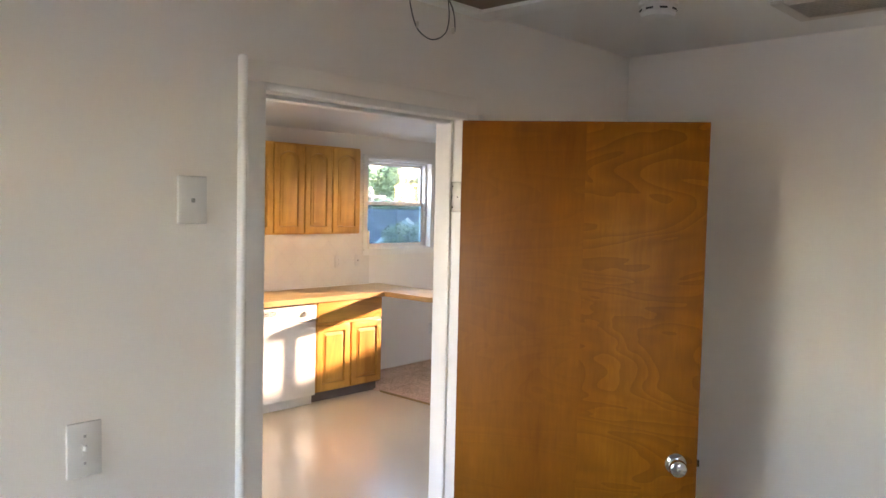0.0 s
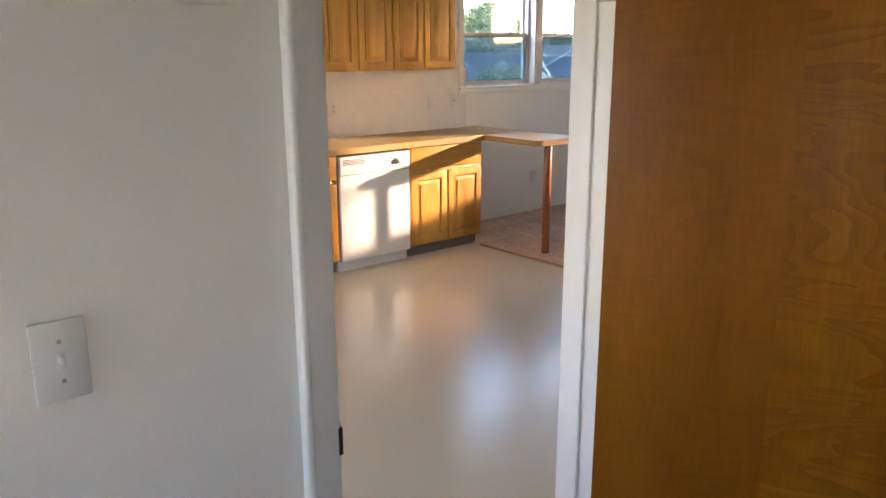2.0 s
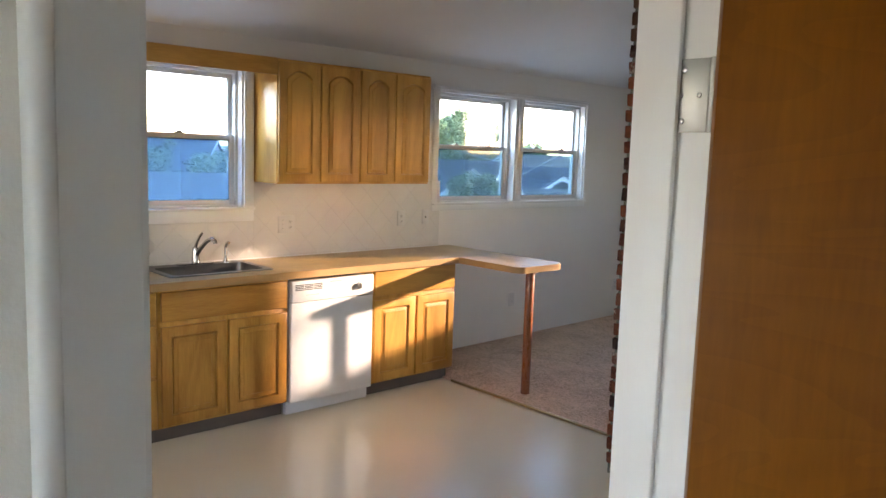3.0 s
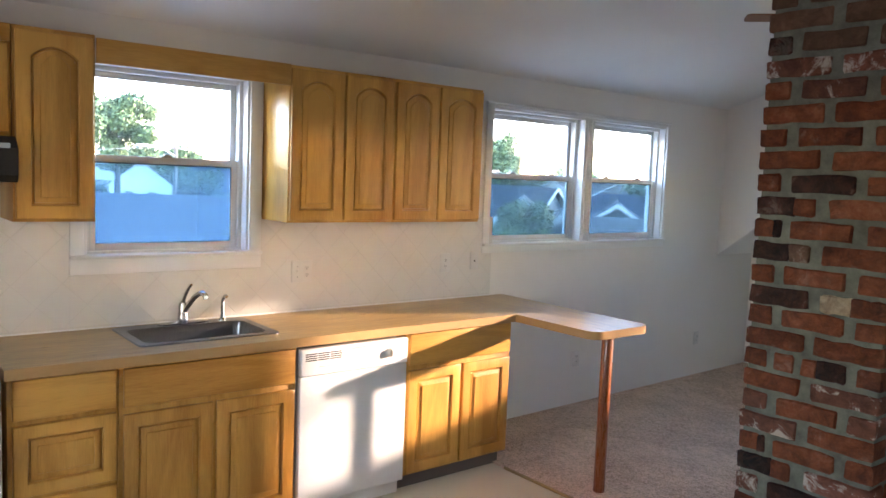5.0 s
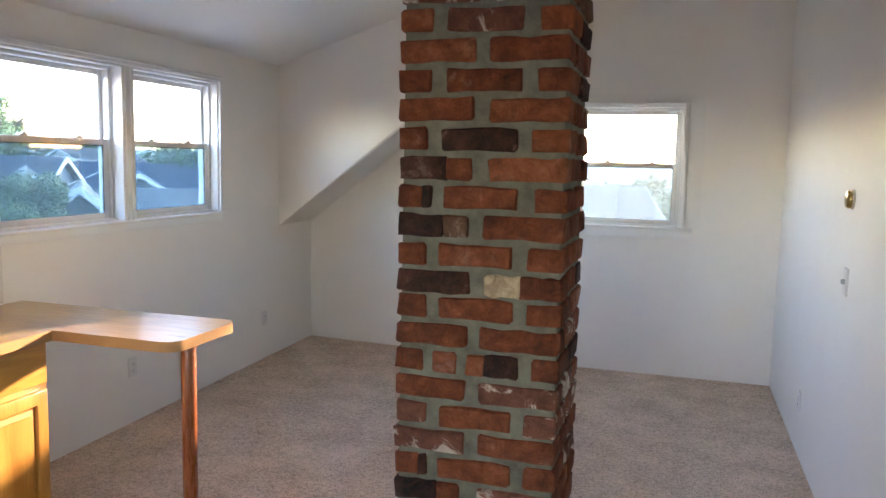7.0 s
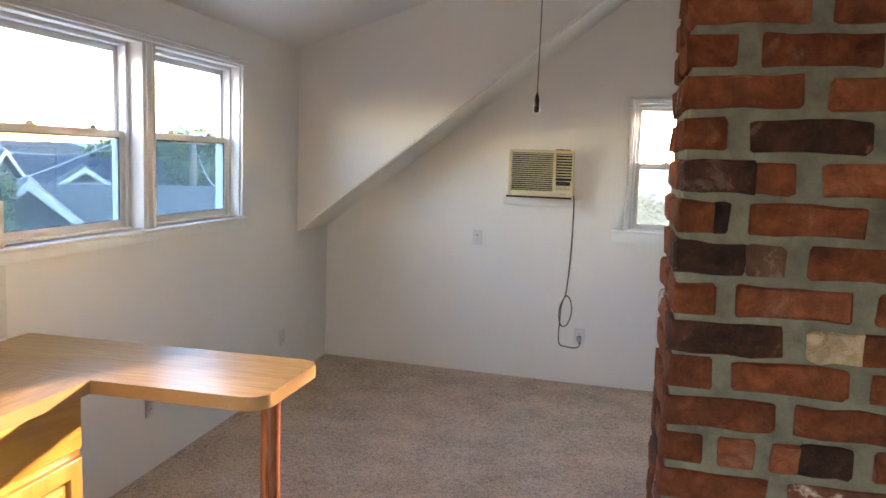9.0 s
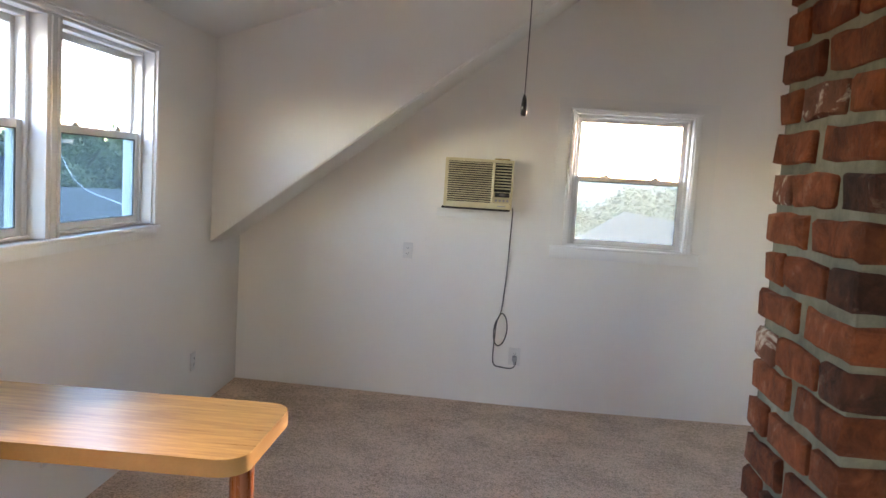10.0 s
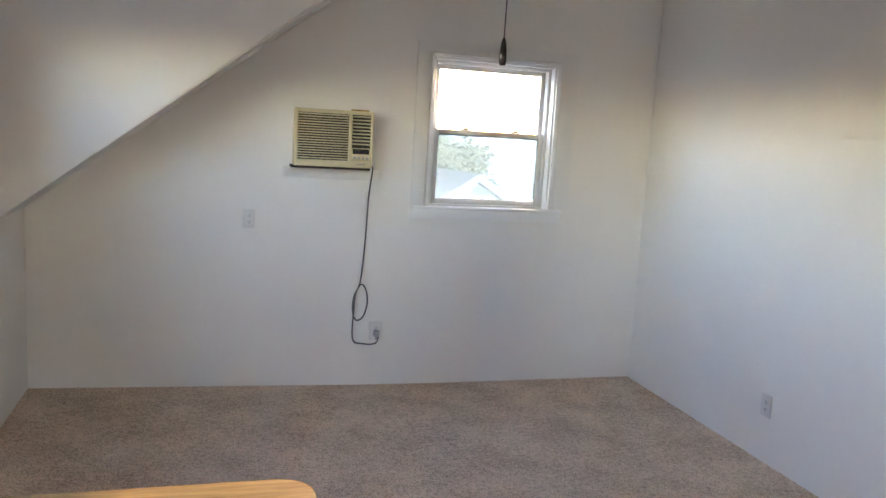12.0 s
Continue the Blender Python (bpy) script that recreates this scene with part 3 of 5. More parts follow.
# ---------------------------------------------------------------- plates on walls
def plate_kit(name, place, u, z, wide, high, fit, label, cat, mat=None, grp=""):
    """A cover plate and what sits on it; place maps (u, off the wall, z) to the world."""
    mat = mat or PLATE
    lo, hi = place(u - wide / 2, 0.0, z - high / 2), place(u + wide / 2, 0.009, z + high / 2)
    a = [min(p) for p in zip(lo, hi)]
    b = [max(p) for p in zip(lo, hi)]
    ob = thing(name, place(u, 0, z), label, cat, grp)

    def bx(u0, u1, w0, w1, z0, z1, r=0.001):
        p, q = place(u0, w0 + 0.003, z0), place(u1, w1 + 0.003, z1)
        return box([min(k) for k in zip(p, q)], [max(k) for k in zip(p, q)], r)
    part("plate", box(a, b, 0.0025, 2), mat, ob)
    for kind, du in fit:
        c = u + du
        if kind == "toggle":
            part("collar", bx(c - 0.006, c + 0.006, 0.006, 0.0075, z - 0.013, z + 0.013), mat, ob)
            part("toggle", bx(c - 0.004, c + 0.004, 0.006, 0.017, z - 0.002, z + 0.010, 0.002), mat, ob)
            for dz in (-0.030, 0.030):
                part("screw", bx(c - 0.003, c + 0.003, 0.006, 0.0075, z + dz - 0.003, z + dz + 0.003, 0.001), NICKEL, ob)
        elif kind == "button":
            part("button", bx(c - 0.005, c + 0.005, 0.006, 0.010, z - 0.006, z + 0.004, 0.002), NICKEL, ob)
        elif kind == "dimmer":
            p = place(c, 0.006, z)
            q = place(c, 1.0, z)
            part("dial", lathe([(0.012, 0), (0.0115, 0.014), (0.009, 0.018)], p, Vector(q) - Vector(p), 18), GREYMARK, ob, "grey rotary dial")
        elif kind == "duplex":
            for dz in (-0.020, 0.020):
                f = part("socket", bx(c - 0.016, c + 0.016, 0.006, 0.0085, z + dz - 0.014, z + dz + 0.014, 0.004), mat, ob)
                for du2 in (-0.006, 0.006):
                    part("slot", bx(c + du2 - 0.0012, c + du2 + 0.0012, 0.0083, 0.0092, z + dz - 0.003, z + dz + 0.006, 0), SLOT, f)
                part("slot", bx(c - 0.002, c + 0.002, 0.0083, 0.0092, z + dz - 0.010, z + dz - 0.006, 0), SLOT, f)
        elif kind == "jack":
            part("jack", bx(c - 0.006, c + 0.006, 0.006, 0.0085, z - 0.006, z + 0.006, 0.001), SLOT, ob)
    return ob


def on_west(u, w, z):
    return (XW + w, u, z)


def on_tile(u, w, z):
    return (XW + 0.010 + w, u, z)


def on_north(u, w, z):
    return (u, YE - w, z)


def on_east(u, w, z):
    return (XR - w, u, z)


def on_bed(u, w, z):
    return (XB + w, u, z)


def on_bed_north(u, w, z):
    return (u, 3.0 - w, z)


plate_kit("light_switch", on_bed, 0.728, 1.187, 0.075, 0.122, [("toggle", 0)], "white toggle light switch on the bedroom wall", "light switch")
plate_kit("wall_plate", on_bed, 0.983, 1.740, 0.075, 0.115, [("button", 0)], "white wall plate with a small centre button, high up", "wall plate")
plate_kit("wall_outlet", on_bed_north, -0.535, 0.37, 0.078, 0.118, [("duplex", 0)], "beige duplex outlet low on bedroom wall", "outlet", PLATE_BEIGE)
plate_kit("wall_outlet", on_north, -4.087, 1.09, 0.070, 0.115, [("duplex", 0)], "white duplex outlet high on the end wall", "outlet", grp="outlets")
plate_kit("wall_outlet", on_north, -3.273, 0.375, 0.085, 0.125, [("duplex", 0)], "white outlet with the air conditioner plugged in", "outlet", grp="outlets")
plate_kit("wall_outlet", on_west, 6.16, 0.376, 0.075, 0.12, [("duplex", 0)], "white outlet below the paired windows", "outlet", grp="outlets")
plate_kit("wall_outlet", on_west, 7.755, 0.38, 0.070, 0.115, [("duplex", 0)], "white outlet near the knee wall corner", "outlet", grp="outlets")
plate_kit("wall_outlet", on_east, 7.13, 0.32, 0.075, 0.12, [("duplex", 0)], "white outlet low on the plain side wall", "outlet", grp="outlets")
plate_kit("switch_plate", on_tile, 3.788, 1.158, 0.130, 0.122, [("toggle", -0.03), ("duplex", 0.03)], "white two-gang switch and outlet on tile", "light switch")
plate_kit("wall_outlet", on_tile, 4.825, 1.168, 0.078, 0.122, [("duplex", 0)], "white duplex outlet on the tile backsplash", "outlet", grp="outlets")
plate_kit("wall_plate", on_tile, 5.075, 1.172, 0.068, 0.115, [("jack", 0)], "white phone jack plate at the tile edge", "wall plate")
plate_kit("wall_outlet", on_tile, 2.215, 1.17, 0.078, 0.122, [("duplex", 0)], "white outlet beside the range on tile", "outlet", grp="outlets")
plate_kit("dimmer_switch", on_east, 6.13, 1.18, 0.080, 0.125, [("dimmer", 0)], "white dimmer switch with a grey dial", "light switch")
tm = thing("thermostat", (XR, 6.13, 1.555), "round brass-coloured wall thermostat", "thermostat")
part("base", lathe([(0.046, 0), (0.046, 0.006), (0.043, 0.010)], (XR, 6.13, 1.555), (-1, 0, 0)), PLATE_BEIGE, tm)
part("dial", lathe([(0.041, 0.010), (0.041, 0.022), (0.036, 0.030), (0.020, 0.034), (0.006, 0.034)], (XR, 6.13, 1.555), (-1, 0, 0)), BRASS, tm)


# ---------------------------------------------------------------- windows
def window(name, place, spans, z0, z1, meet, label, low, casing=(0.06, 0.06, 0.06), apron=(1.205, 0.0, 0.0), reach=0.16, locks=(0.28, 0.74)):
    """Double-hung windows in one opening: place maps (along, into the wall, up)."""
    def bx(u0, u1, w0, w1, a, b, r=0.003):
        p, q = place(u0, w0, a), place(u1, w1, b)
        return box([min(k) for k in zip(p, q)], [max(k) for k in zip(p, q)], r)
    u0, u1 = spans[0][0], spans[-1][1]
    ob = thing(name, place((u0 + u1) / 2, 0, z0), label, "window", kind="structure")
    cl, cr, ct = casing
    part("casing", bx(u0 - cl, u0, -0.016, 0, z0, z1 + ct), TRIM, ob)
    part("casing", bx(u1, u1 + cr, -0.016, 0, z0, z1 + ct), TRIM, ob)
    part("casing", join(bx(u0, u1, -0.0175, 0, z1, z1 + ct), bx(u0 - cl - 0.006, u1 + cr + 0.006, -0.024, 0, z1 + ct, z1 + ct + 0.012)), TRIM, ob)
    part("stool", bx(u0 - cl - apron[1], u1 + cr + apron[2], -0.040, 0.05, z0 - 0.018, z0, 0.006), TRIM, ob)
    part("apron", bx(u0 - cl - apron[1], u1 + cr + apron[2], -0.016, 0, apron[0], z0 - 0.018), TRIM, ob)
    part("jamb_liner", join(bx(u0, u0 + 0.014, 0.0, reach, z0, z1), bx(u1 - 0.014, u1, 0.0, reach, z0, z1), bx(u0 + 0.014, u1 - 0.014, 0, reach, z1 - 0.014, z1), bx(u0 + 0.014, u1 - 0.014, 0.05, reach + 0.02, z0 - 0.01, z0 + 0.012)), TRIM, ob)
    for (a, b), (c, d) in zip(spans, spans[1:]):
        part("mullion", join(bx(b - 0.004, c + 0.004, -0.016, reach, z0, z1 - 0.014), bx(b + 0.02, b + 0.032, -0.024, -0.016, z0, z1 - 0.014), bx(c - 0.032, c - 0.02, -0.024, -0.016, z0, z1 - 0.014)), TRIM, ob)
    for a, b in spans:
        a, b = a + 0.014, b - 0.014
        fr = part("track", join(bx(a, a + 0.022, 0.055, 0.135, z0 + 0.012, z1 - 0.014), bx(b - 0.022, b, 0.055, 0.135, z0 + 0.012, z1 - 0.014), bx(a + 0.022, b - 0.022, 0.055, 0.135, z1 - 0.036, z1 - 0.014)), VINYLFRAME, ob)
        a, b = a + 0.022, b - 0.022
        for nm, s0, s1, w, r, gm in (("upper_sash", meet - 0.018, z1 - 0.036, 0.100, 0.030, GLASS), ("lower_sash", z0 + 0.012, meet + 0.018, 0.066, 0.034, low)):
            sash = part(nm, join(bx(a, a + r, w, w + 0.028, s0, s1), bx(b - r, b, w, w + 0.028, s0, s1), bx(a + r, b - r, w, w + 0.028, s0, s0 + r), bx(a + r, b - r, w, w + 0.028, s1 - r, s1)), VINYLFRAME, ob)
            pane = part("pane", bx(a + r - 0.004, b - r + 0.004, w + 0.012, w + 0.016, s0 + r - 0.004, s1 - r + 0.004, 0), gm, sash)
            pane.visible_shadow = False
            if nm == "upper_sash":
                part("weatherstrip", join(bx(b - 0.0005, b + 0.0085, w + 0.001, w + 0.012, meet + 0.018, s1, 0), bx(a - 0.0005, b, w + 0.001, w + 0.010, s1 - 0.0005, s1 + 0.004, 0)), SLOT, sash, "dark weather strip")
            else:
                part("gasket", join(bx(a + r, b - r, w + 0.004, w + 0.011, s1 - r - 0.006, s1 - r, 0), bx(b - r - 0.004, b - r, w + 0.004, w + 0.011, s0 + r, s1 - r - 0.006, 0), bx(a + r, b - r - 0.004, w + 0.004, w + 0.011, s0 + r, s0 + r + 0.003, 0)), SLOT, sash, "dark glazing gasket")
            if nm == "lower_sash":
                for f in locks:
                    c = a + (b - a) * f
                    part("sash_lock", join(bx(c - 0.028, c + 0.028, w + 0.002, w + 0.026, s1, s1 + 0.008, 0.002), bx(c - 0.012, c + 0.020, w + 0.004, w + 0.020, s1 + 0.008, s1 + 0.018, 0.004)), NICKEL, sash)
    return ob


window("window_1", lambda u, w, z: (XW - w, u, z), [(WIN_S[0], WIN_S[1])], WIN_S[2], WIN_S[3], 1.745, "white double-hung window above the kitchen sink", GLASS_SCREEN, casing=(0.065, 0.070, 0.05), apron=(1.192, 0.0, 0.0), locks=(0.5,))
window("window_2", lambda u, w, z: (XW - w, u, z), [(WIN_K[0], 6.115), (6.215, WIN_K[1])], WIN_K[2], WIN_K[3], 1.745, "pair of white double-hung windows under the dormer ceiling", GLASS_LOW, casing=(0.06, 0.03, 0.024), apron=(1.219, 0.0, 0.0))
window("window_3", lambda u, w, z: (u, YE + w, z), [(WIN_E[0] + 0.012, WIN_E[1] - 0.012)], WIN_E[2], WIN_E[3], 1.682, "white double-hung window in the gable end wall, dusty lower pane", GLASS_DIRTY, casing=(0.022, 0.035, 0.012), apron=(1.112, 0.085, 0.06), reach=0.13)
window("window_4", lambda u, w, z: (u, -1.70 - w, z), [(WIN_B[0], WIN_B[1])], WIN_B[2], WIN_B[3], 1.68, "white double-hung bedroom window", GLASS, apron=(1.06, 0.0, 0.0), reach=0.12)
window("added_window_6", lambda u, w, z: (2.10 + w, u, z), [(WIN_ADDED_B[0], WIN_ADDED_B[1])], WIN_ADDED_B[2], WIN_ADDED_B[3], 1.72, "white double-hung window in the bedroom side wall", GLASS, apron=(1.11, 0.0, 0.0), reach=0.12)
window("added_window_5", lambda u, w, z: (u, -0.78 - w, z), [(WIN_ADDED_R[0], WIN_ADDED_R[1])], WIN_ADDED_R[2], WIN_ADDED_R[3], 1.55, "white double-hung window in the kitchen end wall", GLASS, apron=(0.76, 0.0, 0.0), reach=0.12)
for nm, bm in (("trim", box((-3.085, YE - 0.009, WIN_E[2]), (-3.009, YE, 2.235))), ("trim", box((-2.10, YE - 0.009, WIN_E[2]), (-1.985, YE, 2.235))), ("trim", box((-3.009, YE - 0.009, 2.170), (-2.10, YE, 2.235)))):
    solid(nm, bm, BOARD, "old flat casing board painted over around window", "trim", kind="structure")

# ---------------------------------------------------------------- bedroom ceiling things
hatch = thing("attic_hatch", (-0.75, 1.62, BED_CEIL), "attic hatch with brown panel and white trim", "attic hatch")
part("panel", box((-1.055, 1.20, BED_CEIL - 0.012), (-0.42, 1.965, BED_CEIL - 0.001), 0.002), HATCHWOOD, hatch, "dark brown wooden panel")
for nm, lo, hi in (("trim", (-1.114, 1.965, BED_CEIL - 0.024), (-0.34, 2.06, BED_CEIL)), ("trim", (-1.114, 1.11, BED_CEIL - 0.024), (-0.34, 1.20, BED_CEIL)), ("trim", (-0.42, 1.20, BED_CEIL - 0.023), (-0.34, 1.965, BED_CEIL)), ("trim", (-1.114, 1.20, BED_CEIL - 0.023), (-1.055, 1.965, BED_CEIL))):
    part(nm, box(lo, hi, 0.004), TRIM, hatch)
wire = thing("hanging_wire", (-1.0, 1.68, BED_CEIL), "loose thin loop of wire hanging from the ceiling hatch", "wire")
part("loop", tube([(-1.0, 1.585, BED_CEIL - 0.02), (-1.0, 1.590, 2.31), (-1.0, 1.62, 2.245), (-1.0, 1.68, 2.224), (-1.0, 1.735, 2.250), (-1.0, 1.752, 2.30), (-1.0, 1.745, BED_CEIL - 0.02)], 0.0022, 6), RUBBER, wire)
part("tail", tube([(-1.0, 1.745, 2.36), (-0.995, 1.765, 2.32), (-0.99, 1.768, 2.27), (-0.99, 1.760, 2.255)], 0.0022, 6), RUBBER, wire)
for p in ((-1.0, 1.618, 2.246), (-0.99, 1.760, 2.252)):
    part("wire_nut", cyl(p, (p[0], p[1], p[2] + 0.018), 0.004, 0.006, 10), PLATE_BEIGE, wire)
sd = thing("smoke_detector", (-0.598, 2.275, BED_CEIL), "round white smoke detector on the bedroom ceiling", "smoke detector")
part("base", lathe([(0.060, 0), (0.060, 0.010), (0.056, 0.014)], (-0.598, 2.275, BED_CEIL), (0, 0, -1)), PLATE, sd)
part("cover", lathe([(0.054, 0.014), (0.055, 0.034), (0.047, 0.044), (0.020, 0.046), (0.004, 0.046)], (-0.598, 2.275, BED_CEIL), (0, 0, -1)), PLATE, sd)
for k in range(8):
    a = k * math.pi / 4
    q = Matrix.Translation((-0.598, 2.275, BED_CEIL - 0.026)) @ Matrix.Rotation(a, 4, "Z")
    part("vent_slot", moved(box((0.0535, -0.012, -0.003), (0.0565, 0.012, 0.003), 0.001), q), SLOT, sd)
vent = thing("ceiling_register", (-0.17, 2.60, BED_CEIL), "dusty square ceiling air register", "vent")
part("frame", boxes(((-0.33, 2.47, BED_CEIL - 0.012), (-0.29, 2.74, BED_CEIL)), ((-0.05, 2.47, BED_CEIL - 0.012), (-0.01, 2.74, BED_CEIL)), ((-0.29, 2.47, BED_CEIL - 0.012), (-0.05, 2.51, BED_CEIL)), ((-0.29, 2.70, BED_CEIL - 0.012), (-0.05, 2.74, BED_CEIL)), b=0.004), PLATE_BEIGE, vent)
part("backing", box((-0.29, 2.51, BED_CEIL - 0.002), (-0.05, 2.70, BED_CEIL - 0.0005)), SLOT, vent)
for k in range(9):
    part("slat", moved(box((-0.118, -0.009, -0.001), (0.118, 0.009, 0.001)), Matrix.Translation((-0.17, 2.52 + 0.0212 * k, BED_CEIL - 0.009)) @ Matrix.Rotation(radians(35), 4, "X")), PLATE_BEIGE, vent)


# ---------------------------------------------------------------- cabinets
def panel_loop(y0, y1, z0, z1, arch, d, n=15):
    """The outline of a door's panel opening, drawn in by d; arch: the rise of its top."""
    ya, yb, za = y0 + d, y1 - d, z0 + d
    pts = [(ya, za), (yb, za)]
    for k in range(n + 1):
        s = 1 - 2 * k / n
        y = (ya + yb) / 2 + s * (yb - ya) / 2
        f = 1.0 - s * s if arch else 1.0
        pts.append((y, z1 - d - arch * (1 - f)))
    return pts


def rings(bm, loops):
    made = [[bm.verts.new(p) for p in lp] for lp in loops]
    for a, b in zip(made, made[1:]):
        m = len(a)
        for k in range(m):
            bm.faces.new((a[k], a[(k + 1) % m], b[(k + 1) % m], b[k]))
    return made


def raised_door(parent, x, y0, y1, z0, z1, arch=0.0, stile=0.055, nm="door", thick=0.019):
    """A frame-and-panel door or drawer front whose face looks along +x, front at x."""
    s = stile
    inner = [panel_loop(y0 + s, y1 - s, z0 + s, z1 - s, arch, d) for d in (0.0, 0.005)]
    outer = []
    for (y, z), k in zip(inner[0], range(len(inner[0]))):
        outer.append((y0 if k == 0 else y1 if k == 1 else y, z0 if k < 2 else z1))
    outer[2], outer[-1] = (y1, z1), (y0, z1)

    def small(p, e):
        return (min(max(p[0], y0 + e), y1 - e), min(max(p[1], z0 + e), z1 - e))
    bm = bmesh.new()
    lo = [[(x - thick, *p) for p in outer], [(x - 0.004, *p) for p in outer], [(x - 0.001, *small(p, 0.002)) for p in outer], [(x, *small(p, 0.005)) for p in outer],
          [(x, *p) for p in inner[0]], [(x - 0.002, *p) for p in panel_loop(y0 + s, y1 - s, z0 + s, z1 - s, arch, 0.002)], [(x - 0.012, *p) for p in inner[1]], [(x - 0.0175, *p) for p in inner[1]]]
    rings(bm, lo)
    d = part(nm, bm, MAPLE, parent)
    pm = bmesh.new()
    ps = [(x - 0.0165, 0.006), (x - 0.0165, 0.0125), (x - 0.0105, 0.014), (x - 0.0045, 0.036), (x - 0.0010, 0.038), (x - 0.0008, 0.041)]
    made = rings(pm, [[(xx, *p) for p in panel_loop(y0 + s, y1 - s, z0 + s, z1 - s, arch, dd)] for xx, dd in ps])
    pm.faces.new(made[-1])
    part("raised_panel", pm, MAPLE, d)
    return d


def slab_front(parent, x, y0, y1, z0, z1, nm="drawer_front"):
    return part(nm, box((x - 0.019, y0, z0), (x, y1, z1), 0.005, 3), MAPLE_H, parent)


def cabinet_body(parent, x0, x1, y0, y1, z0, z1):
    part("body", box((x0, y0, z0), (x1 - 0.0195, y1, z1), 0.001), MAPLE, parent)


XU = -5.0
WG = "wall cabinets"
for a, b, divs in ((3.542, 4.190, (3.866,)), (4.194, 4.842, (4.505,))):
    cb = thing("wall_cabinet", (XW, (a + b) / 2, 1.455), "honey maple wall cabinet with two arched doors", "cabinet", WG)
    cabinet_body(cb, XW, XU, a, b, 1.455, 2.255)
    edges = [a, *divs, b]
    for c, d in zip(edges, edges[1:]):
        raised_door(cb, XU, c + 0.008, d - 0.008, 1.468, 2.238, arch=0.045, stile=0.052)
cb = thing("wall_cabinet", (XW, 2.455, 1.465), "honey maple wall cabinet with one arched door", "cabinet", WG)
cabinet_body(cb, XW, XU, 2.296, 2.616, 1.465, 2.268)
raised_door(cb, XU, 2.306, 2.606, 1.478, 2.250, arch=0.045, stile=0.055)
cb = thing("hood_cabinet", (XW, 1.91, 1.82), "short honey maple cabinet above the range hood", "cabinet", WG)
cabinet_body(cb, XW, XU, 1.53, 2.292, 1.815, 2.268)
part("rail", box((XU - 0.019, 1.532, 2.195), (XU, 2.290, 2.266), 0.002), MAPLE_H, cb)
for c, d in ((1.54, 1.908), (1.914, 2.282)):
    raised_door(cb, XU, c, d, 1.832, 2.188, arch=0.04, stile=0.055)
solid("window_valance", box((XU - 0.02, 2.618, 2.150), (XU - 0.001, 3.540, 2.256), 0.002), MAPLE_H, "plain maple valance board between wall cabinets over the sink", "valance")

hood = thing("range_hood", (XW, 1.91, 1.63), "black range hood under the short cabinet", "range hood")
part("shell", prism([(XW, 1.632), (-4.86, 1.632), (-4.84, 1.66), (-4.84, 1.765), (-4.90, 1.813), (XW, 1.813)], "y", 1.535, 2.288), BLACK, hood, smooth=False)
part("control_strip", box((-4.845, 2.10, 1.765), (-4.838, 2.26, 1.785), 0.002), GREYMARK, hood)
part("filter", box((-5.25, 1.60, 1.622), (-4.90, 2.22, 1.632), 0.002), STEEL, hood)

XF = -4.69
BG = "base cabinets"


def base_kit(name, y0, y1, label, high=0.886):
    c = thing(name, (XW, (y0 + y1) / 2, 0), label, "cabinet", BG)
    cabinet_body(c, XW, XF, y0, y1, 0.092, high)
    if high < 0.88:
        part("rail", boxes(((XF - 0.045, y0, high), (XF - 0.0195, y1, 0.886)), ((XW, y0, high), (XF - 0.045, y0 + 0.018, 0.886)), ((XW, y1 - 0.018, high), (XF - 0.045, y1, 0.886))), MAPLE_H, c)
    part("toe_kick", box((-4.80, y0, -0.004), (-4.775, y1, 0.092)), TOEKICK, c, "dark vinyl toe kick")
    return c


c = base_kit("drawer_cabinet", 2.215, 2.625, "honey maple base cabinet with three drawers")
slab_front(c, XF, 2.232, 2.615, 0.715, 0.875)
raised_door(c, XF, 2.232, 2.615, 0.405, 0.692, 0, 0.05, "drawer_front")
raised_door(c, XF, 2.232, 2.615, 0.105, 0.385, 0, 0.05, "drawer_front")
c = base_kit("sink_cabinet", 2.627, 3.448, "honey maple sink base cabinet with two doors", 0.735)
slab_front(c, XF, 2.645, 3.435, 0.705, 0.872, "false_front")
raised_door(c, XF, 2.645, 3.030, 0.105, 0.675, 0, 0.055)
raised_door(c, XF, 3.050, 3.435, 0.105, 0.675, 0, 0.055)
c = base_kit("base_cabinet", 4.102, 4.868, "honey maple base cabinet with a drawer and two doors")
slab_front(c, XF, 4.118, 4.856, 0.705, 0.878)
raised_door(c, XF, 4.118, 4.478, 0.105, 0.675, 0, 0.055)
raised_door(c, XF, 4.498, 4.856, 0.105, 0.675, 0, 0.055)

# dishwasher
dw = thing("dishwasher", (XW + 0.3, 3.775, 0), "white built-in dishwasher with a dial", "dishwasher")
part("tub", box((XW + 0.05, 3.456, 0.09), (XF - 0.05, 4.094, 0.850)), APPLIANCE, dw)
part("door_panel", box((XF - 0.03, 3.460, 0.085), (XF + 0.006, 4.092, 0.728), 0.004, 3), APPLIANCE, dw)
cp = part("control_panel", box((XF - 0.03, 3.460, 0.732), (XF + 0.014, 4.092, 0.866), 0.007, 3), APPLIANCE, dw)
for r in range(4):
    for k in range(3):
        part("vent_slit", box((XF + 0.0138, 3.482 + k * 0.068, 0.806 + r * 0.0105), (XF + 0.0148, 3.546 + k * 0.068, 0.8118 + r * 0.0105)), SLOT, cp)
part("dial", lathe([(0.026, 0), (0.026, 0.004), (0.022, 0.006), (0.020, 0.020), (0.016, 0.023)], (XF + 0.014, 3.975, 0.800), (1, 0, 0)), PLATE, cp)
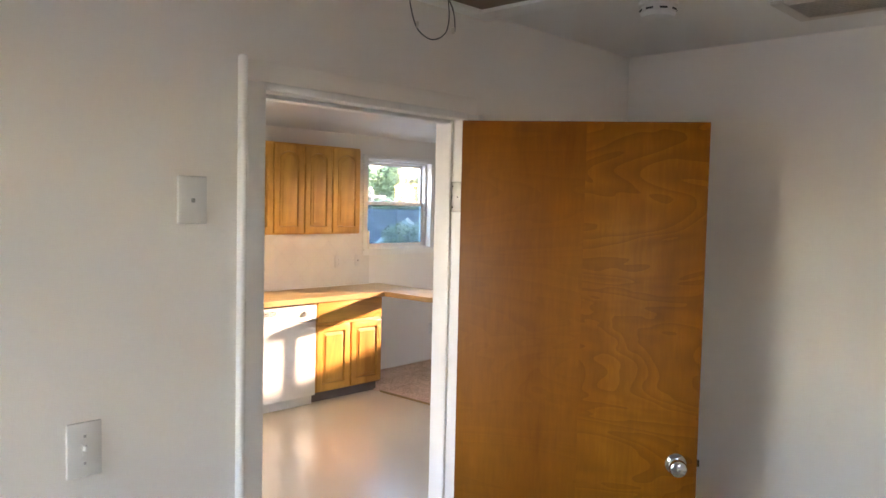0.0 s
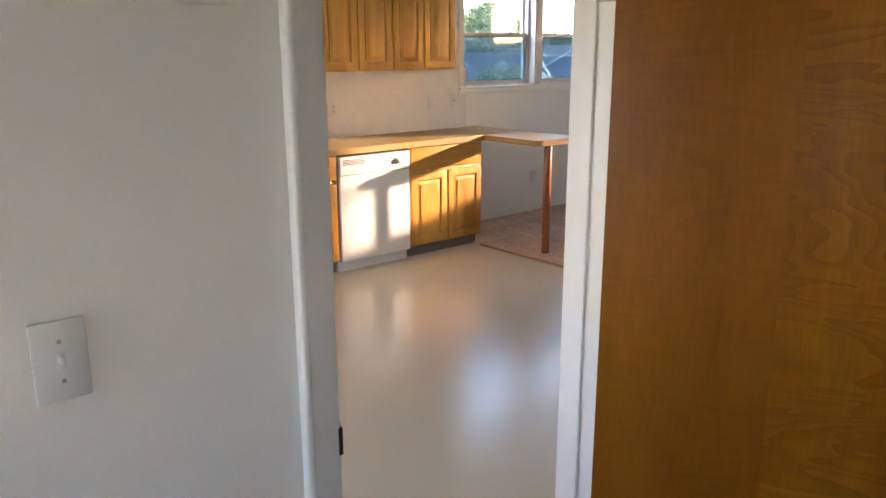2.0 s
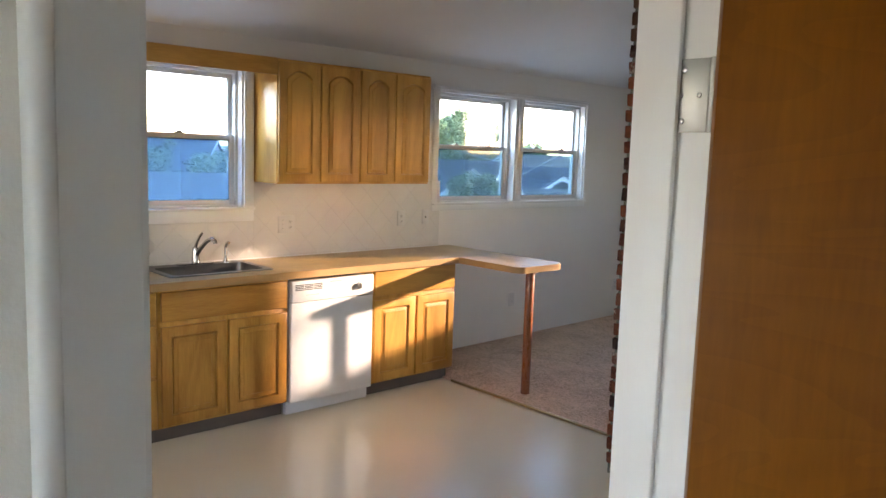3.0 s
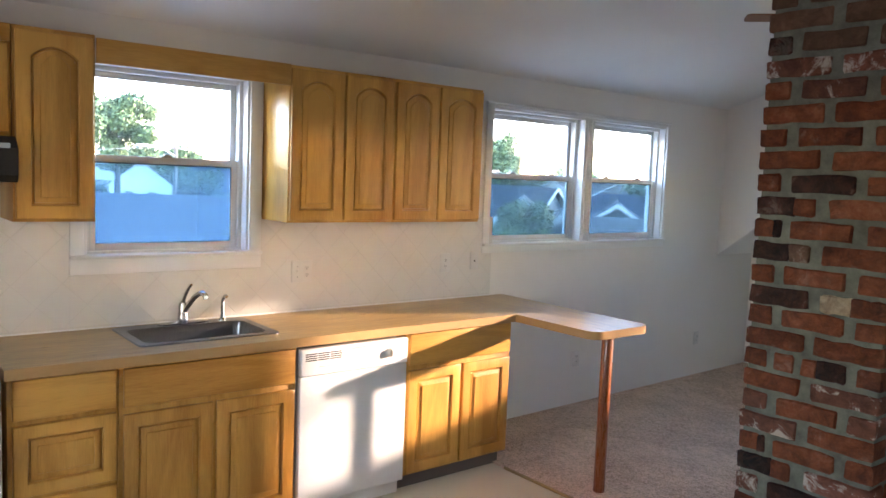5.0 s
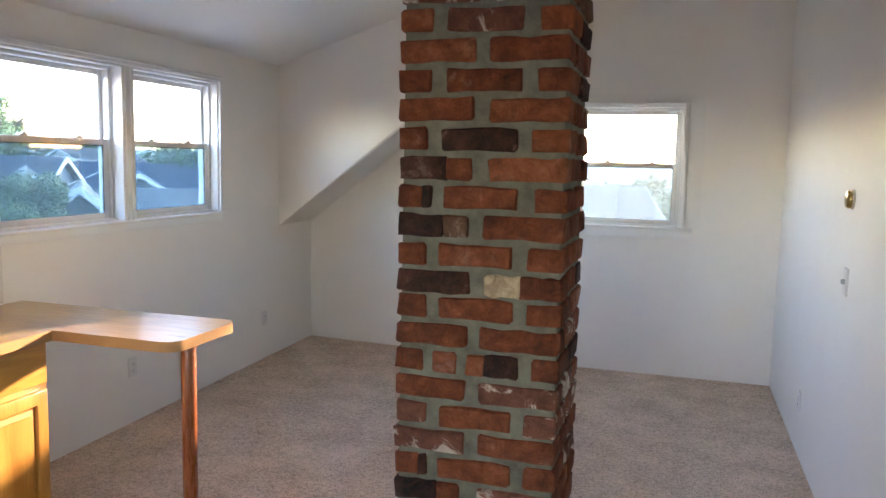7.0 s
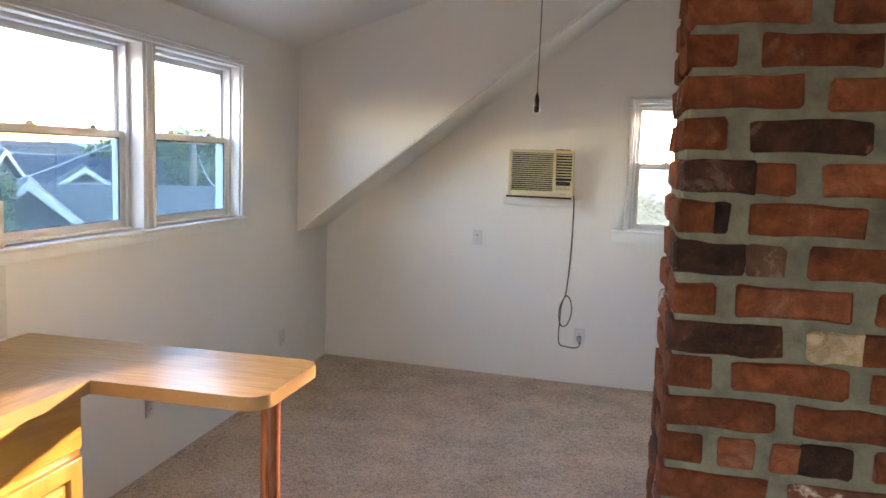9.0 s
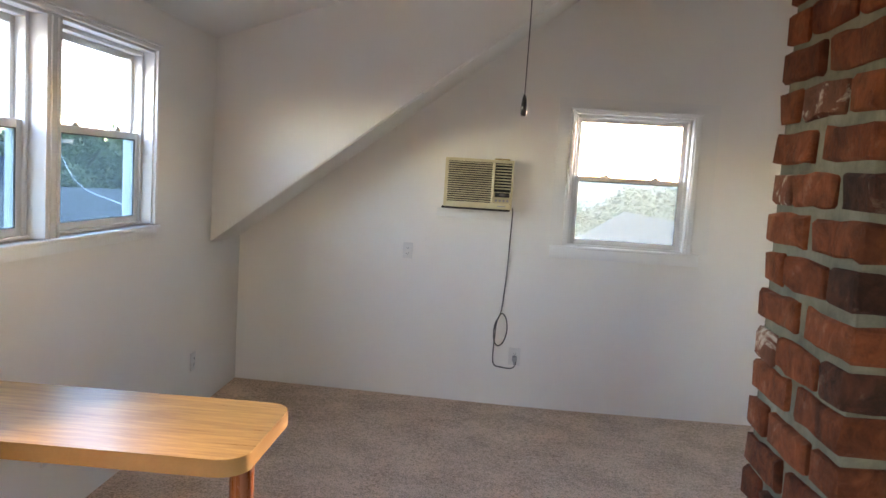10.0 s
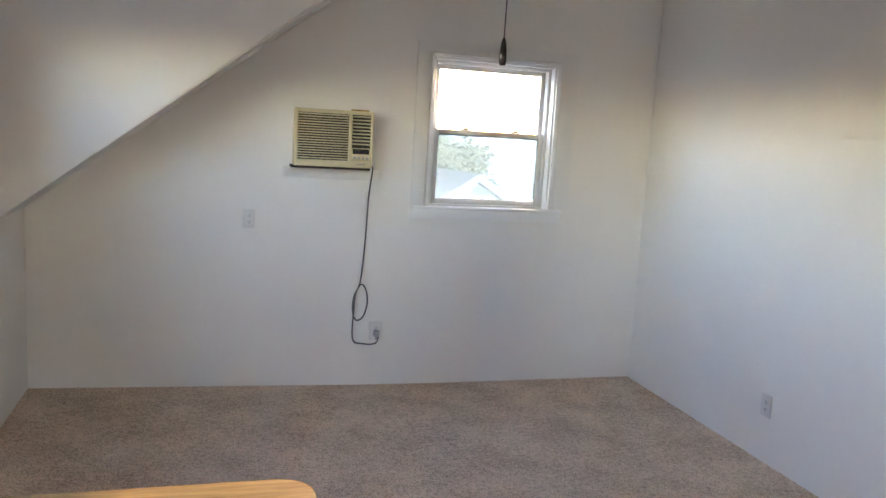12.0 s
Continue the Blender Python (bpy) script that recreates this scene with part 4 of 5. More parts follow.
part("dial_grip", box((XF + 0.034, 3.971, 0.782), (XF + 0.042, 3.979, 0.818), 0.002), PLATE, cp)
part("latch_slot", box((XF + 0.0138, 3.74, 0.842), (XF + 0.0150, 3.83, 0.850)), GREYMARK, cp)
part("marking", box((XF + 0.0138, 3.56, 0.772), (XF + 0.0146, 3.66, 0.775)), GREYMARK, cp)
part("kick_plate", box((-4.775, 3.458, -0.003), (-4.735, 4.094, 0.080), 0.004), APPLIANCE, dw)

# countertop with the breakfast peninsula
top = thing("countertop", (-5.0, 3.8, 0.89), "wood-grain laminate countertop with a rounded breakfast peninsula", "countertop")
T0, T1, XC = 0.888, 0.930, -4.668


def slab_with_hole(x0, x1, y0, y1, hx0, hx1, hy0, hy1, z0, z1):
    bm = bmesh.new()
    out = [(x0, y0), (x1, y0), (x1, y1), (x0, y1)]
    cut = [(hx0, hy0), (hx1, hy0), (hx1, hy1), (hx0, hy1)]
    loops = [[bm.verts.new((x, y, z)) for x, y in lp] for lp, z in ((out, z0), (out, z1), (cut, z1), (cut, z0))]
    for a, b in zip(loops, loops[1:] + loops[:1]):
        for k in range(4):
            bm.faces.new((a[k], a[(k + 1) % 4], b[(k + 1) % 4], b[k]))
    return bm


main = slab_with_hole(XW + 0.011, XC, 2.205, 4.867, -5.215, -4.845, 2.785, 3.375, T0, T1)
part("run", main, LAMINATE, top, smooth=False)


def round_rect(x0, x1, y0, y1, r, n=8, corners=(1, 1, 1, 1)):
    """A rectangle's outline, counter-clockwise from (x0, y0), with rounded corners."""
    out = []
    for (cx, cy, a), on in zip(((x0, y0, 180), (x1, y0, 270), (x1, y1, 0), (x0, y1, 90)), corners):
        if not on:
            out.append((cx, cy))
            continue
        ox = cx + r if cx == x0 else cx - r
        oy = cy + r if cy == y0 else cy - r
        out += [(ox + r * math.cos(radians(a + 90 * k / n)), oy + r * math.sin(radians(a + 90 * k / n))) for k in range(n + 1)]
    return out


pen = round_rect(XW + 0.011, -4.061, 4.868, 5.345, 0.075, 8, (0, 1, 1, 0))
pb = prism(pen, "z", T0, T1)
part("peninsula", pb, LAMINATE_X, top)
part("edge_band", boxes(((XC, 2.205, T0 - 0.002), (XC + 0.004, 4.864, T1 - 0.001)), ((XW + 0.011, 2.201, T0 - 0.002), (XC + 0.004, 2.205, T1 - 0.001))), LAMEDGE, top, "lighter laminate edge strip")
eb = round_rect(XW + 0.2, -4.058, 4.865, 5.348, 0.078, 8, (0, 1, 1, 0))
ebm = bmesh.new()
lo = [ebm.verts.new((x, y, T0 - 0.002)) for x, y in eb]
hi = [ebm.verts.new((x, y, T1 - 0.001)) for x, y in eb]
li = [ebm.verts.new((x + (-0.004 if x > -4.3 else 0), min(max(y, 4.8685), 5.3445), T0 - 0.002)) for x, y in eb]
for k in range(len(eb) - 1):
    ebm.faces.new((lo[k], lo[k + 1], hi[k + 1], hi[k]))
    ebm.faces.new((li[k], li[k + 1], lo[k + 1], lo[k]))
part("edge_band", ebm, LAMEDGE, top, "lighter laminate edge strip")
part("caulk", tube([(XW + 0.013, 2.21, T1 + 0.001), (XW + 0.013, 3.8, T1 + 0.001), (XW + 0.013, 5.22, T1 + 0.001)], 0.006, 6), TRIM, top)

post = thing("peninsula_post", (-4.112, 5.035, 0), "round red-brown stained wooden post under the peninsula", "post")
part("shaft", cyl((-4.112, 5.035, 0.004), (-4.112, 5.035, 0.884), 0.032, n=28, b=0.002), POSTWOOD, post)
part("top_plate", cyl((-4.112, 5.035, 0.876), (-4.112, 5.035, 0.886), 0.042, n=28, b=0.001), POSTWOOD, post)

# sink and taps
sink = thing("kitchen_sink", (-5.03, 3.08, 0.93), "stainless steel drop-in single bowl sink", "sink")


def bowl_loop(d, z, r, x0=-5.255, x1=-4.800, y0=2.742, y1=3.412):
    return [(x, y, z) for x, y in round_rect(x0 + d, x1 - d, y0 + d, y1 - d, r)]


sb = bmesh.new()
rings(sb, [bowl_loop(0.0, 0.9305, 0.03), bowl_loop(0.0, 0.934, 0.03), bowl_loop(0.004, 0.9375, 0.03), bowl_loop(0.012, 0.9365, 0.03),
           [(x, y, 0.936) for x, y in round_rect(-5.175, -4.845, 2.782, 3.372, 0.05)]])
part("rim", sb, STEEL, sink)
sb = bmesh.new()


def inner(d, z, r):
    return [(x, y, z) for x, y in round_rect(-5.175 + d, -4.845 - d, 2.782 + d, 3.372 - d, r)]


made = rings(sb, [inner(0, 0.936, 0.05), inner(0.004, 0.931, 0.05), inner(0.008, 0.90, 0.05), inner(0.018, 0.79, 0.05), inner(0.034, 0.762, 0.05), inner(0.07, 0.752, 0.04)])
sb.faces.new(made[-1])
part("bowl", sb, STEEL, sink)
part("drain", lathe([(0.045, 0), (0.045, 0.003), (0.036, 0.004), (0.034, -0.001), (0.010, -0.001)], (-5.01, 3.08, 0.753)), CHROME, sink)
tap = thing("kitchen_faucet", (-5.215, 3.08, 0.9365), "chrome single-lever kitchen faucet", "faucet")
fb = prism(round_rect(-5.243, -5.187, 2.955, 3.205, 0.027), "z", 0.9368, 0.944)
part("base_plate", fb, CHROME, tap)
part("body", lathe([(0.027, 0), (0.026, 0.03), (0.022, 0.05), (0.023, 0.085), (0.019, 0.10), (0.006, 0.105)], (-5.215, 3.08, 0.944)), CHROME, tap)
part("spout", tube([(-5.215, 3.08, 0.985), (-5.175, 3.092, 1.035), (-5.120, 3.105, 1.085), (-5.075, 3.118, 1.108), (-5.045, 3.126, 1.100), (-5.038, 3.128, 1.082)], 0.0135, 14), CHROME, tap)
part("lever", tube([(-5.215, 3.08, 1.045), (-5.205, 3.085, 1.075), (-5.180, 3.092, 1.115), (-5.160, 3.100, 1.140)], 0.010, 12, 8, 0.7), CHROME, tap)
sp = thing("side_sprayer", (-5.215, 3.285, 0.9365), "chrome side sprayer beside the faucet", "faucet")
part("collar", lathe([(0.022, 0), (0.021, 0.006), (0.013, 0.012), (0.012, 0.030)], (-5.215, 3.285, 0.9370)), CHROME, sp)
part("wand", tube([(-5.215, 3.285, 0.965), (-5.215, 3.285, 1.01), (-5.212, 3.287, 1.045), (-5.195, 3.292, 1.065), (-5.185, 3.295, 1.062)], 0.0095, 12), CHROME, sp)

# range beside the counter
rg = thing("kitchen_range", (-5.0, 1.82, 0), "white freestanding kitchen range with black cooktop", "stove")
part("body", box((XW + 0.03, 1.445, 0.02), (-4.68, 2.192, 0.895), 0.006), APPLIANCE, rg)
part("oven_door", box((-4.68, 1.452, 0.24), (-4.640, 2.188, 0.785), 0.008, 3), APPLIANCE, rg)
part("drawer", box((-4.68, 1.452, 0.06), (-4.645, 2.188, 0.225), 0.008, 3), APPLIANCE, rg)
part("control_strip", box((-4.68, 1.452, 0.80), (-4.645, 2.188, 0.892), 0.008, 3), APPLIANCE, rg)
part("cooktop", box((XW + 0.05, 1.455, 0.895), (-4.675, 2.182, 0.915), 0.004), BLACK, rg)
part("handle", tube([(-4.640, 1.56, 0.74), (-4.605, 1.58, 0.74), (-4.600, 1.82, 0.74), (-4.605, 2.06, 0.74), (-4.640, 2.08, 0.74)], 0.011, 10), APPLIANCE, rg)
part("backguard", box((XW + 0.03, 1.445, 0.915), (XW + 0.10, 2.192, 1.10), 0.01), APPLIANCE, rg)

# ---------------------------------------------------------------- air conditioner
AX0, AX1, AZ0, AZ1, AY = -3.845, -3.372, 1.432, 1.770, 8.440
ac = thing("air_conditioner", ((AX0 + AX1) / 2, YE, AZ0), "yellowed through-wall air conditioner with louvred front", "air conditioner")
part("shell", box((AX0 + 0.006, AY + 0.03, AZ0 + 0.004), (AX1 - 0.006, YE + 0.10, AZ1 - 0.004), 0.004), ACBODY, ac)
GS = AX0 + 0.325
part("front_frame", boxes(((AX0, AY, AZ0), (AX0 + 0.022, AY + 0.04, AZ1)), ((AX1 - 0.014, AY, AZ0), (AX1, AY + 0.04, AZ1)), ((AX0 + 0.022, AY, AZ1 - 0.022), (AX1 - 0.014, AY + 0.04, AZ1)),
                          ((AX0 + 0.022, AY, AZ0), (AX1 - 0.014, AY + 0.04, AZ0 + 0.040)), ((GS, AY, AZ0 + 0.04), (GS + 0.020, AY + 0.04, AZ1 - 0.022)), ((GS + 0.02, AY + 0.004, AZ0 + 0.04), (AX1 - 0.014, AY + 0.04, AZ0 + 0.118)), b=0.004), ACBODY, ac)
part("recess", box((AX0 + 0.02, AY + 0.026, AZ0 + 0.03), (AX1 - 0.012, AY + 0.032, AZ1 - 0.02)), ACDARK, ac)
z = AZ0 + 0.050
while z < AZ1 - 0.028:
    part("louvre", moved(box((AX0 + 0.022, -0.006, -0.0026), (GS, 0.006, 0.0026), 0.001), Matrix.Translation((0, AY + 0.010, z)) @ Matrix.Rotation(radians(-20), 4, "X")), ACBODY, ac)
    z += 0.0152
for k in range(9):
    part("vane", moved(box((GS + 0.024, -0.008, -0.0012), (AX1 - 0.017, 0.008, 0.0012)), Matrix.Translation((0, AY + 0.014, AZ0 + 0.142 + 0.0205 * k)) @ Matrix.Rotation(radians(25), 4, "X")), ACBODY, ac)
for k in range(4):
    xx = GS + 0.036 + k * 0.026
    part("vane_upright", box((xx, AY + 0.020, AZ0 + 0.125), (xx + 0.002, AY + 0.026, AZ1 - 0.028)), ACDARK, ac)
part("control_window", box((GS + 0.026, AY + 0.001, AZ0 + 0.083), (AX1 - 0.020, AY + 0.005, AZ0 + 0.114), 0.001), BLACK, ac)
part("dial", lathe([(0.011, 0), (0.010, 0.008), (0.004, 0.010)], (GS + 0.044, AY + 0.002, AZ0 + 0.098), (0, -1, 0), 16), SLOT, ac)
for k in range(4):
    part("button", box((GS + 0.030 + k * 0.026, AY - 0.002, AZ0 + 0.052), (GS + 0.046 + k * 0.026, AY + 0.005, AZ0 + 0.066), 0.002), GREYMARK, ac)
part("badge", box((GS + 0.050, AY - 0.001, AZ0 + 0.018), (GS + 0.105, AY + 0.001, AZ0 + 0.024)), GREYMARK, ac)
part("top_flap", box((GS + 0.012, AY + 0.002, AZ1), (AX1 - 0.030, AY + 0.05, AZ1 + 0.010), 0.003), BRASS, ac, "brownish vent lever strip on top")
part("drip_tray", box((AX0 - 0.012, AY + 0.004, AZ0 - 0.014), (AX1 - 0.010, YE - 0.002, AZ0), 0.003), ACDARK, ac, "dark tray edge under the front")
solid("ac_support_board", box((-3.895, YE - 0.018, 1.352), (-3.305, YE, 1.416), 0.003), BOARD, "white painted support board under the air conditioner", "board")
cord = thing("power_cord", (-3.35, YE - 0.01, 0.4), "grey power cord with a loop, plugged into outlet", "cord")
part("cable", tube([(-3.364, AY + 0.03, AZ0 + 0.012), (-3.360, AY + 0.05, 1.40), (-3.362, YE - 0.03, 1.25), (-3.368, YE - 0.014, 1.0), (-3.380, YE - 0.012, 0.80), (-3.393, YE - 0.012, 0.685),
                        (-3.428, YE - 0.014, 0.60), (-3.430, YE - 0.014, 0.50), (-3.403, YE - 0.014, 0.448), (-3.363, YE - 0.018, 0.475), (-3.340, YE - 0.020, 0.56), (-3.350, YE - 0.020, 0.645), (-3.383, YE - 0.018, 0.685),
                        (-3.416, YE - 0.010, 0.62), (-3.424, YE - 0.010, 0.50), (-3.428, YE - 0.010, 0.36), (-3.413, YE - 0.012, 0.305), (-3.368, YE - 0.02, 0.295), (-3.303, YE - 0.03, 0.292), (-3.270, YE - 0.04, 0.31), (-3.260, YE - 0.034, 0.345)], 0.0048, 8, 8), RUBBER, cord)
part("plug", join(box((-3.290, YE - 0.050, 0.345), (-3.254, YE - 0.009, 0.385), 0.008, 3), cyl((-3.272, YE - 0.034, 0.322), (-3.272, YE - 0.034, 0.35), 0.006, 0.010, 12)), GREYMARK, cord)

# ---------------------------------------------------------------- ceiling fan and its pull chain
FX, FY = -3.406, 6.14
fan = thing("ceiling_fan", (FX, FY, shed(FX)), "dark-bladed ceiling fan with a long pull chain", "ceiling fan")
part("canopy", lathe([(0.07, 0.03), (0.065, -0.03), (0.02, -0.05)], (FX, FY, shed(FX))), BRASS, fan)
part("rod", cyl((FX, FY, 2.82), (FX, FY, shed(FX)), 0.012), BRASS, fan)
part("motor", lathe([(0.03, 0.15), (0.10, 0.13), (0.115, 0.07), (0.10, 0.02), (0.05, 0.0), (0.02, -0.02)], (FX, FY, 2.69)), BRASS, fan)
for k in range(5):
    a = math.atan2(-0.39, -0.44) + k * 2 * math.pi / 5
    m = Matrix.Translation((FX, FY, 2.675)) @ Matrix.Rotation(a, 4, "Z") @ Matrix.Rotation(radians(6), 4, "X")
    bl = part("blade", moved(prism(round_rect(0.16, 0.60, -0.062, 0.062, 0.03, 5), "z", -0.004, 0.004), m), HATCHWOOD, fan)
    part("blade_arm", moved(box((0.08, -0.015, 0.004), (0.24, 0.015, 0.010), 0.003), m), BRASS, bl)
part("pull_chain", tube([(FX, FY, 2.69), (FX + 0.002, FY, 2.3), (FX, FY, 1.975)], 0.0023, 6, 6), RUBBER, fan)
part("pull_fob", lathe([(0.003, 0.085), (0.008, 0.070), (0.011, 0.045), (0.012, 0.010), (0.009, 0.0)], (FX, FY, 1.894), n=14), BLACK, fan, "dark tapered pull knob")

# ---------------------------------------------------------------- outside
GZ = -5.0
gb = bmesh.new()
bmesh.ops.create_grid(gb, x_segments=24, y_segments=24, size=900)
moved(gb, Matrix.Translation((0, 0, GZ)))
for v in gb.verts:
    d = v.co.xy.length
    v.co.z += max(0, d - 250) * 0.012
solid("ground", gb, GROUNDMAT, "grass and paving of the neighbourhood far below", "ground", kind="structure", smooth=False)


def house(at, angle, width, length, eave, peak, roof, side, label, wins=2):
    """A gabled house: its ridge runs along its own x; at: the middle of the ridge on the plan."""
    m = Matrix.Translation((at[0], at[1], 0)) @ Matrix.Rotation(radians(angle), 4, "Z")
    h = thing("house", (at[0], at[1], GZ), label, "house", "neighbouring houses")
    w, l = width / 2, length / 2
    part("wall", moved(prism([(-w, GZ), (w, GZ), (w, eave), (0, peak - 0.05), (-w, eave)], "x", -l, l), m), side, h, smooth=False)
    k = (peak - eave) / w
    for s in (-1, 1):
        o = w + 0.35
        part("roof", moved(prism([(0, peak), (s * o, peak - k * o), (s * o, peak - k * o + 0.12), (0, peak + 0.14)], "x", -l - 0.3, l + 0.3), m), roof, h, smooth=False)
        for e in (-1, 1):
            part("fascia", moved(prism([(0, peak - 0.05), (s * o, peak - k * o - 0.05), (s * o, peak - k * o + 0.13), (0, peak + 0.15)], "x", e * (l + 0.30), e * (l + 0.36)), m), FASCIA, h, smooth=False)
    for e in (-1, 1):
        for j in range(wins):
            y = (j - (wins - 1) / 2) * width * 0.36
            wz = eave - 1.2 if wins > 1 else eave - 0.1
            wd = part("window", moved(boxes(((e * l, y - 0.55, wz - 0.7), (e * (l + 0.06), y + 0.55, wz + 0.7)), b=0.02), m), FASCIA, h)
            part("pane", moved(boxes(((e * (l + 0.055), y - 0.42, wz - 0.58), (e * (l + 0.075), y + 0.42, wz + 0.58))), m), DARKPANE, wd)
    return h


house((-14.3, 21.75), 41.4, 7.0, 10.0, -1.52, 0.58, ROOFS[1], SIDING[0], "grey house with a broad shingle roof", wins=2)
house((-16.54, 18.2), -48.7, 5.0, 3.6, -1.38, 0.77, ROOFS[1], SIDING[0], "grey front gable with white rake boards", wins=1)
house((-25.6, 31.8), -51, 3.2, 6.0, -0.36, 0.71, ROOFS[2], SIDING[0], "small slate-roofed gable with white rake boards", wins=1)
house((-20.0, 19.9), -45, 3.0, 4.0, -0.12, 1.08, ROOFS[0], SIDING[1], "small white gable with slate roof", wins=1)
house((-38, 43), 30, 9.0, 15.0, -1.4, 0.9, ROOFS[2], SIDING[2], "blue-grey house with a long roof", wins=2)
house((-33, 29), 20, 8.0, 9.0, -1.2, 1.3, ROOFS[0], SIDING[2], "blue-sided house with slate roof among trees", wins=2)
house((-37, 36), -45, 6.5, 8.0, -1.1, 0.9, ROOFS[0], SIDING[1], "pale house with slate roof behind others", wins=2)
house((-92.1, 29.8), -18, 6.4, 10.0, -0.5, 2.0, ROOFS[0], SIDING[1], "white gabled house with dark window shutters", wins=2)
house((-93, 40), 40, 8.0, 11.0, -1.0, 2.4, ROOFS[2], SIDING[2], "blue house beside the white gable", wins=2)
house((-29.9, 11.2), 71.5, 9.0, 16.0, -2.0, 0.55, ROOFS[0], SIDING[2], "long slate-roofed house across the yard", wins=2)
house((-62, 45), 75, 8.0, 12.0, -1.0, 1.5, ROOFS[1], SIDING[1], "pale house along the street", wins=2)
house((-48, 55), 100, 8.0, 10.0, -0.7, 1.8, ROOFS[0], SIDING[1], "pale house with steep roof", wins=2)
house((1.9, 28), 95, 8.5, 9.0, -2.2, 0.5, ROOFS[0], SIDING[1], "pale gabled house behind the gable window", wins=2)
house((-9, 34), 20, 8.0, 11.0, -1.2, 0.6, ROOFS[1], SIDING[1], "pale low house in the sunlight", wins=2)
house((-14, -7), 0, 8.0, 9.0, -0.6, 2.0, ROOFS[0], SIDING[0], "grey neighbouring house with slate roof", wins=2)


def crown_mesh(seed, n, size):
    """Many small leaves round a few limbs' ends, uneven and with gaps."""
    r = random.Random(seed)
    lumps = [(Vector((r.gauss(0, 0.42), r.gauss(0, 0.42), r.uniform(-0.5, 0.65))), r.uniform(0.24, 0.42)) for _ in range(22)]
    vs, fs = [], []
    for _ in range(n):
        c, rad = r.choice(lumps)
        d = Vector((r.gauss(0, 1), r.gauss(0, 1), r.gauss(0, 1))).normalized()
        p = c + d * rad * (r.random() ** 0.4)
        a = Vector((r.gauss(0, 1), r.gauss(0, 1), r.gauss(0, 0.6))).normalized() * size * r.uniform(0.6, 1.3)
        b = a.cross(d).normalized() * a.length * 0.6
        k = len(vs)
        vs += [p - a, p + b, p + a, p - b]
        fs.append((k, k + 1, k + 2, k + 3))
    me = bpy.data.meshes.new("crown")
    me.from_pydata([tuple(v) for v in vs], [], fs)
    me.materials.append(LEAF)
    return me


CROWNS = [crown_mesh(3, 15000, 0.045), crown_mesh(11, 15000, 0.045), crown_mesh(23, 15000, 0.045)]


def tree(x, y, top, r, squash=1.0, k=0, label="leafy green tree with a full crown"):
    t = thing("tree", (x, y, GZ), label, "tree", "trees outside")
    cz = top - r * 1.05 * squash
    tr = cyl((x, y, GZ), (x, y, cz + 0.2 * r), 0.07 * r + 0.08, 0.04 * r, 10)
    for j in range(4):
        a = j * 1.7 + k
        tr = join(tr, cyl((x, y, cz - 0.5 * r + 0.12 * j * r), (x + math.cos(a) * 0.5 * r, y + math.sin(a) * 0.5 * r, cz + (0.1 + 0.12 * j) * r), 0.04 * r, 0.012 * r, 7))
    part("trunk", tr, BARK, t)
    c = new("crown", CROWNS[k % 3])
    c.parent = t
    c.matrix_basis = Matrix.Translation((0, 0, cz - GZ)) @ Matrix.Rotation(k * 2.1, 4, "Z") @ Matrix.Diagonal((r, r, r * squash, 1))
    return t


tree(-59.5, 18.0, 7.4, 3.3, 1.0, 0)
tree(-45, 43.0, 5.9, 2.9, 1.0, 2)
tree(-14.9, 15.0, 1.35, 1.0, 0.9, 1, "sunlit green garden tree")
tree(-40, 33.0, 2.2, 2.6, 0.9, 1)
tree(-52, 49, 4.2, 4.5, 0.8, 2)
tree(-33, 50, 3.6, 4.2, 0.8, 0)
tree(-27, 45, 3.4, 3.4, 0.9, 1)
tree(-24, 56, 4.6, 5.0, 0.8, 2)
tree(-16, 58, 3.8, 5.0, 0.7, 0)
tree(-10, 55, 1.6, 4.5, 0.8, 1)
tree(-2.5, 47, 1.5, 3.6, 0.8, 2)
tree(4, 44, 1.9, 3.4, 0.8, 0)
tree(9, 50, 2.2, 5.0, 0.8, 1)
for k in range(16):
    if k == 13:
        continue
    a = radians(28 + k * 3.6)
    d = 95 + 12 * math.sin(k * 2.3)
    tree(-1.5 - d * math.sin(a), 2 + d * math.cos(a), 3.4 + 1.6 * math.sin(k * 1.7), 5.5, 0.75, k)


def pole(x, y, h, lamp=False):
    p = thing("utility_pole", (x, y, GZ), "weathered wooden utility pole with crossarm", "utility pole", "utility poles")
    part("shaft", cyl((x, y, GZ), (x, y, h), 0.16, 0.11, 12), POLE, p)
    part("crossarm", box((x - 0.06, y - 1.1, h - 0.5), (x + 0.06, y + 1.1, h - 0.36), 0.02), POLE, p)
    if lamp:
        part("lamp_arm", tube([(x, y, h - 1.0), (x + 0.2, y - 1.0, h - 0.5), (x + 0.2, y - 2.0, h - 0.35)], 0.05, 8), FASCIA, p)
        part("lamp_head", box((x, y - 2.7, h - 0.42), (x + 0.4, y - 1.9, h - 0.26), 0.06), FASCIA, p)


pole(-55, 20.6, 3.4, True)
pole(-34, 30.5, 2.6)
pole(-19, 29.5, 2.4)
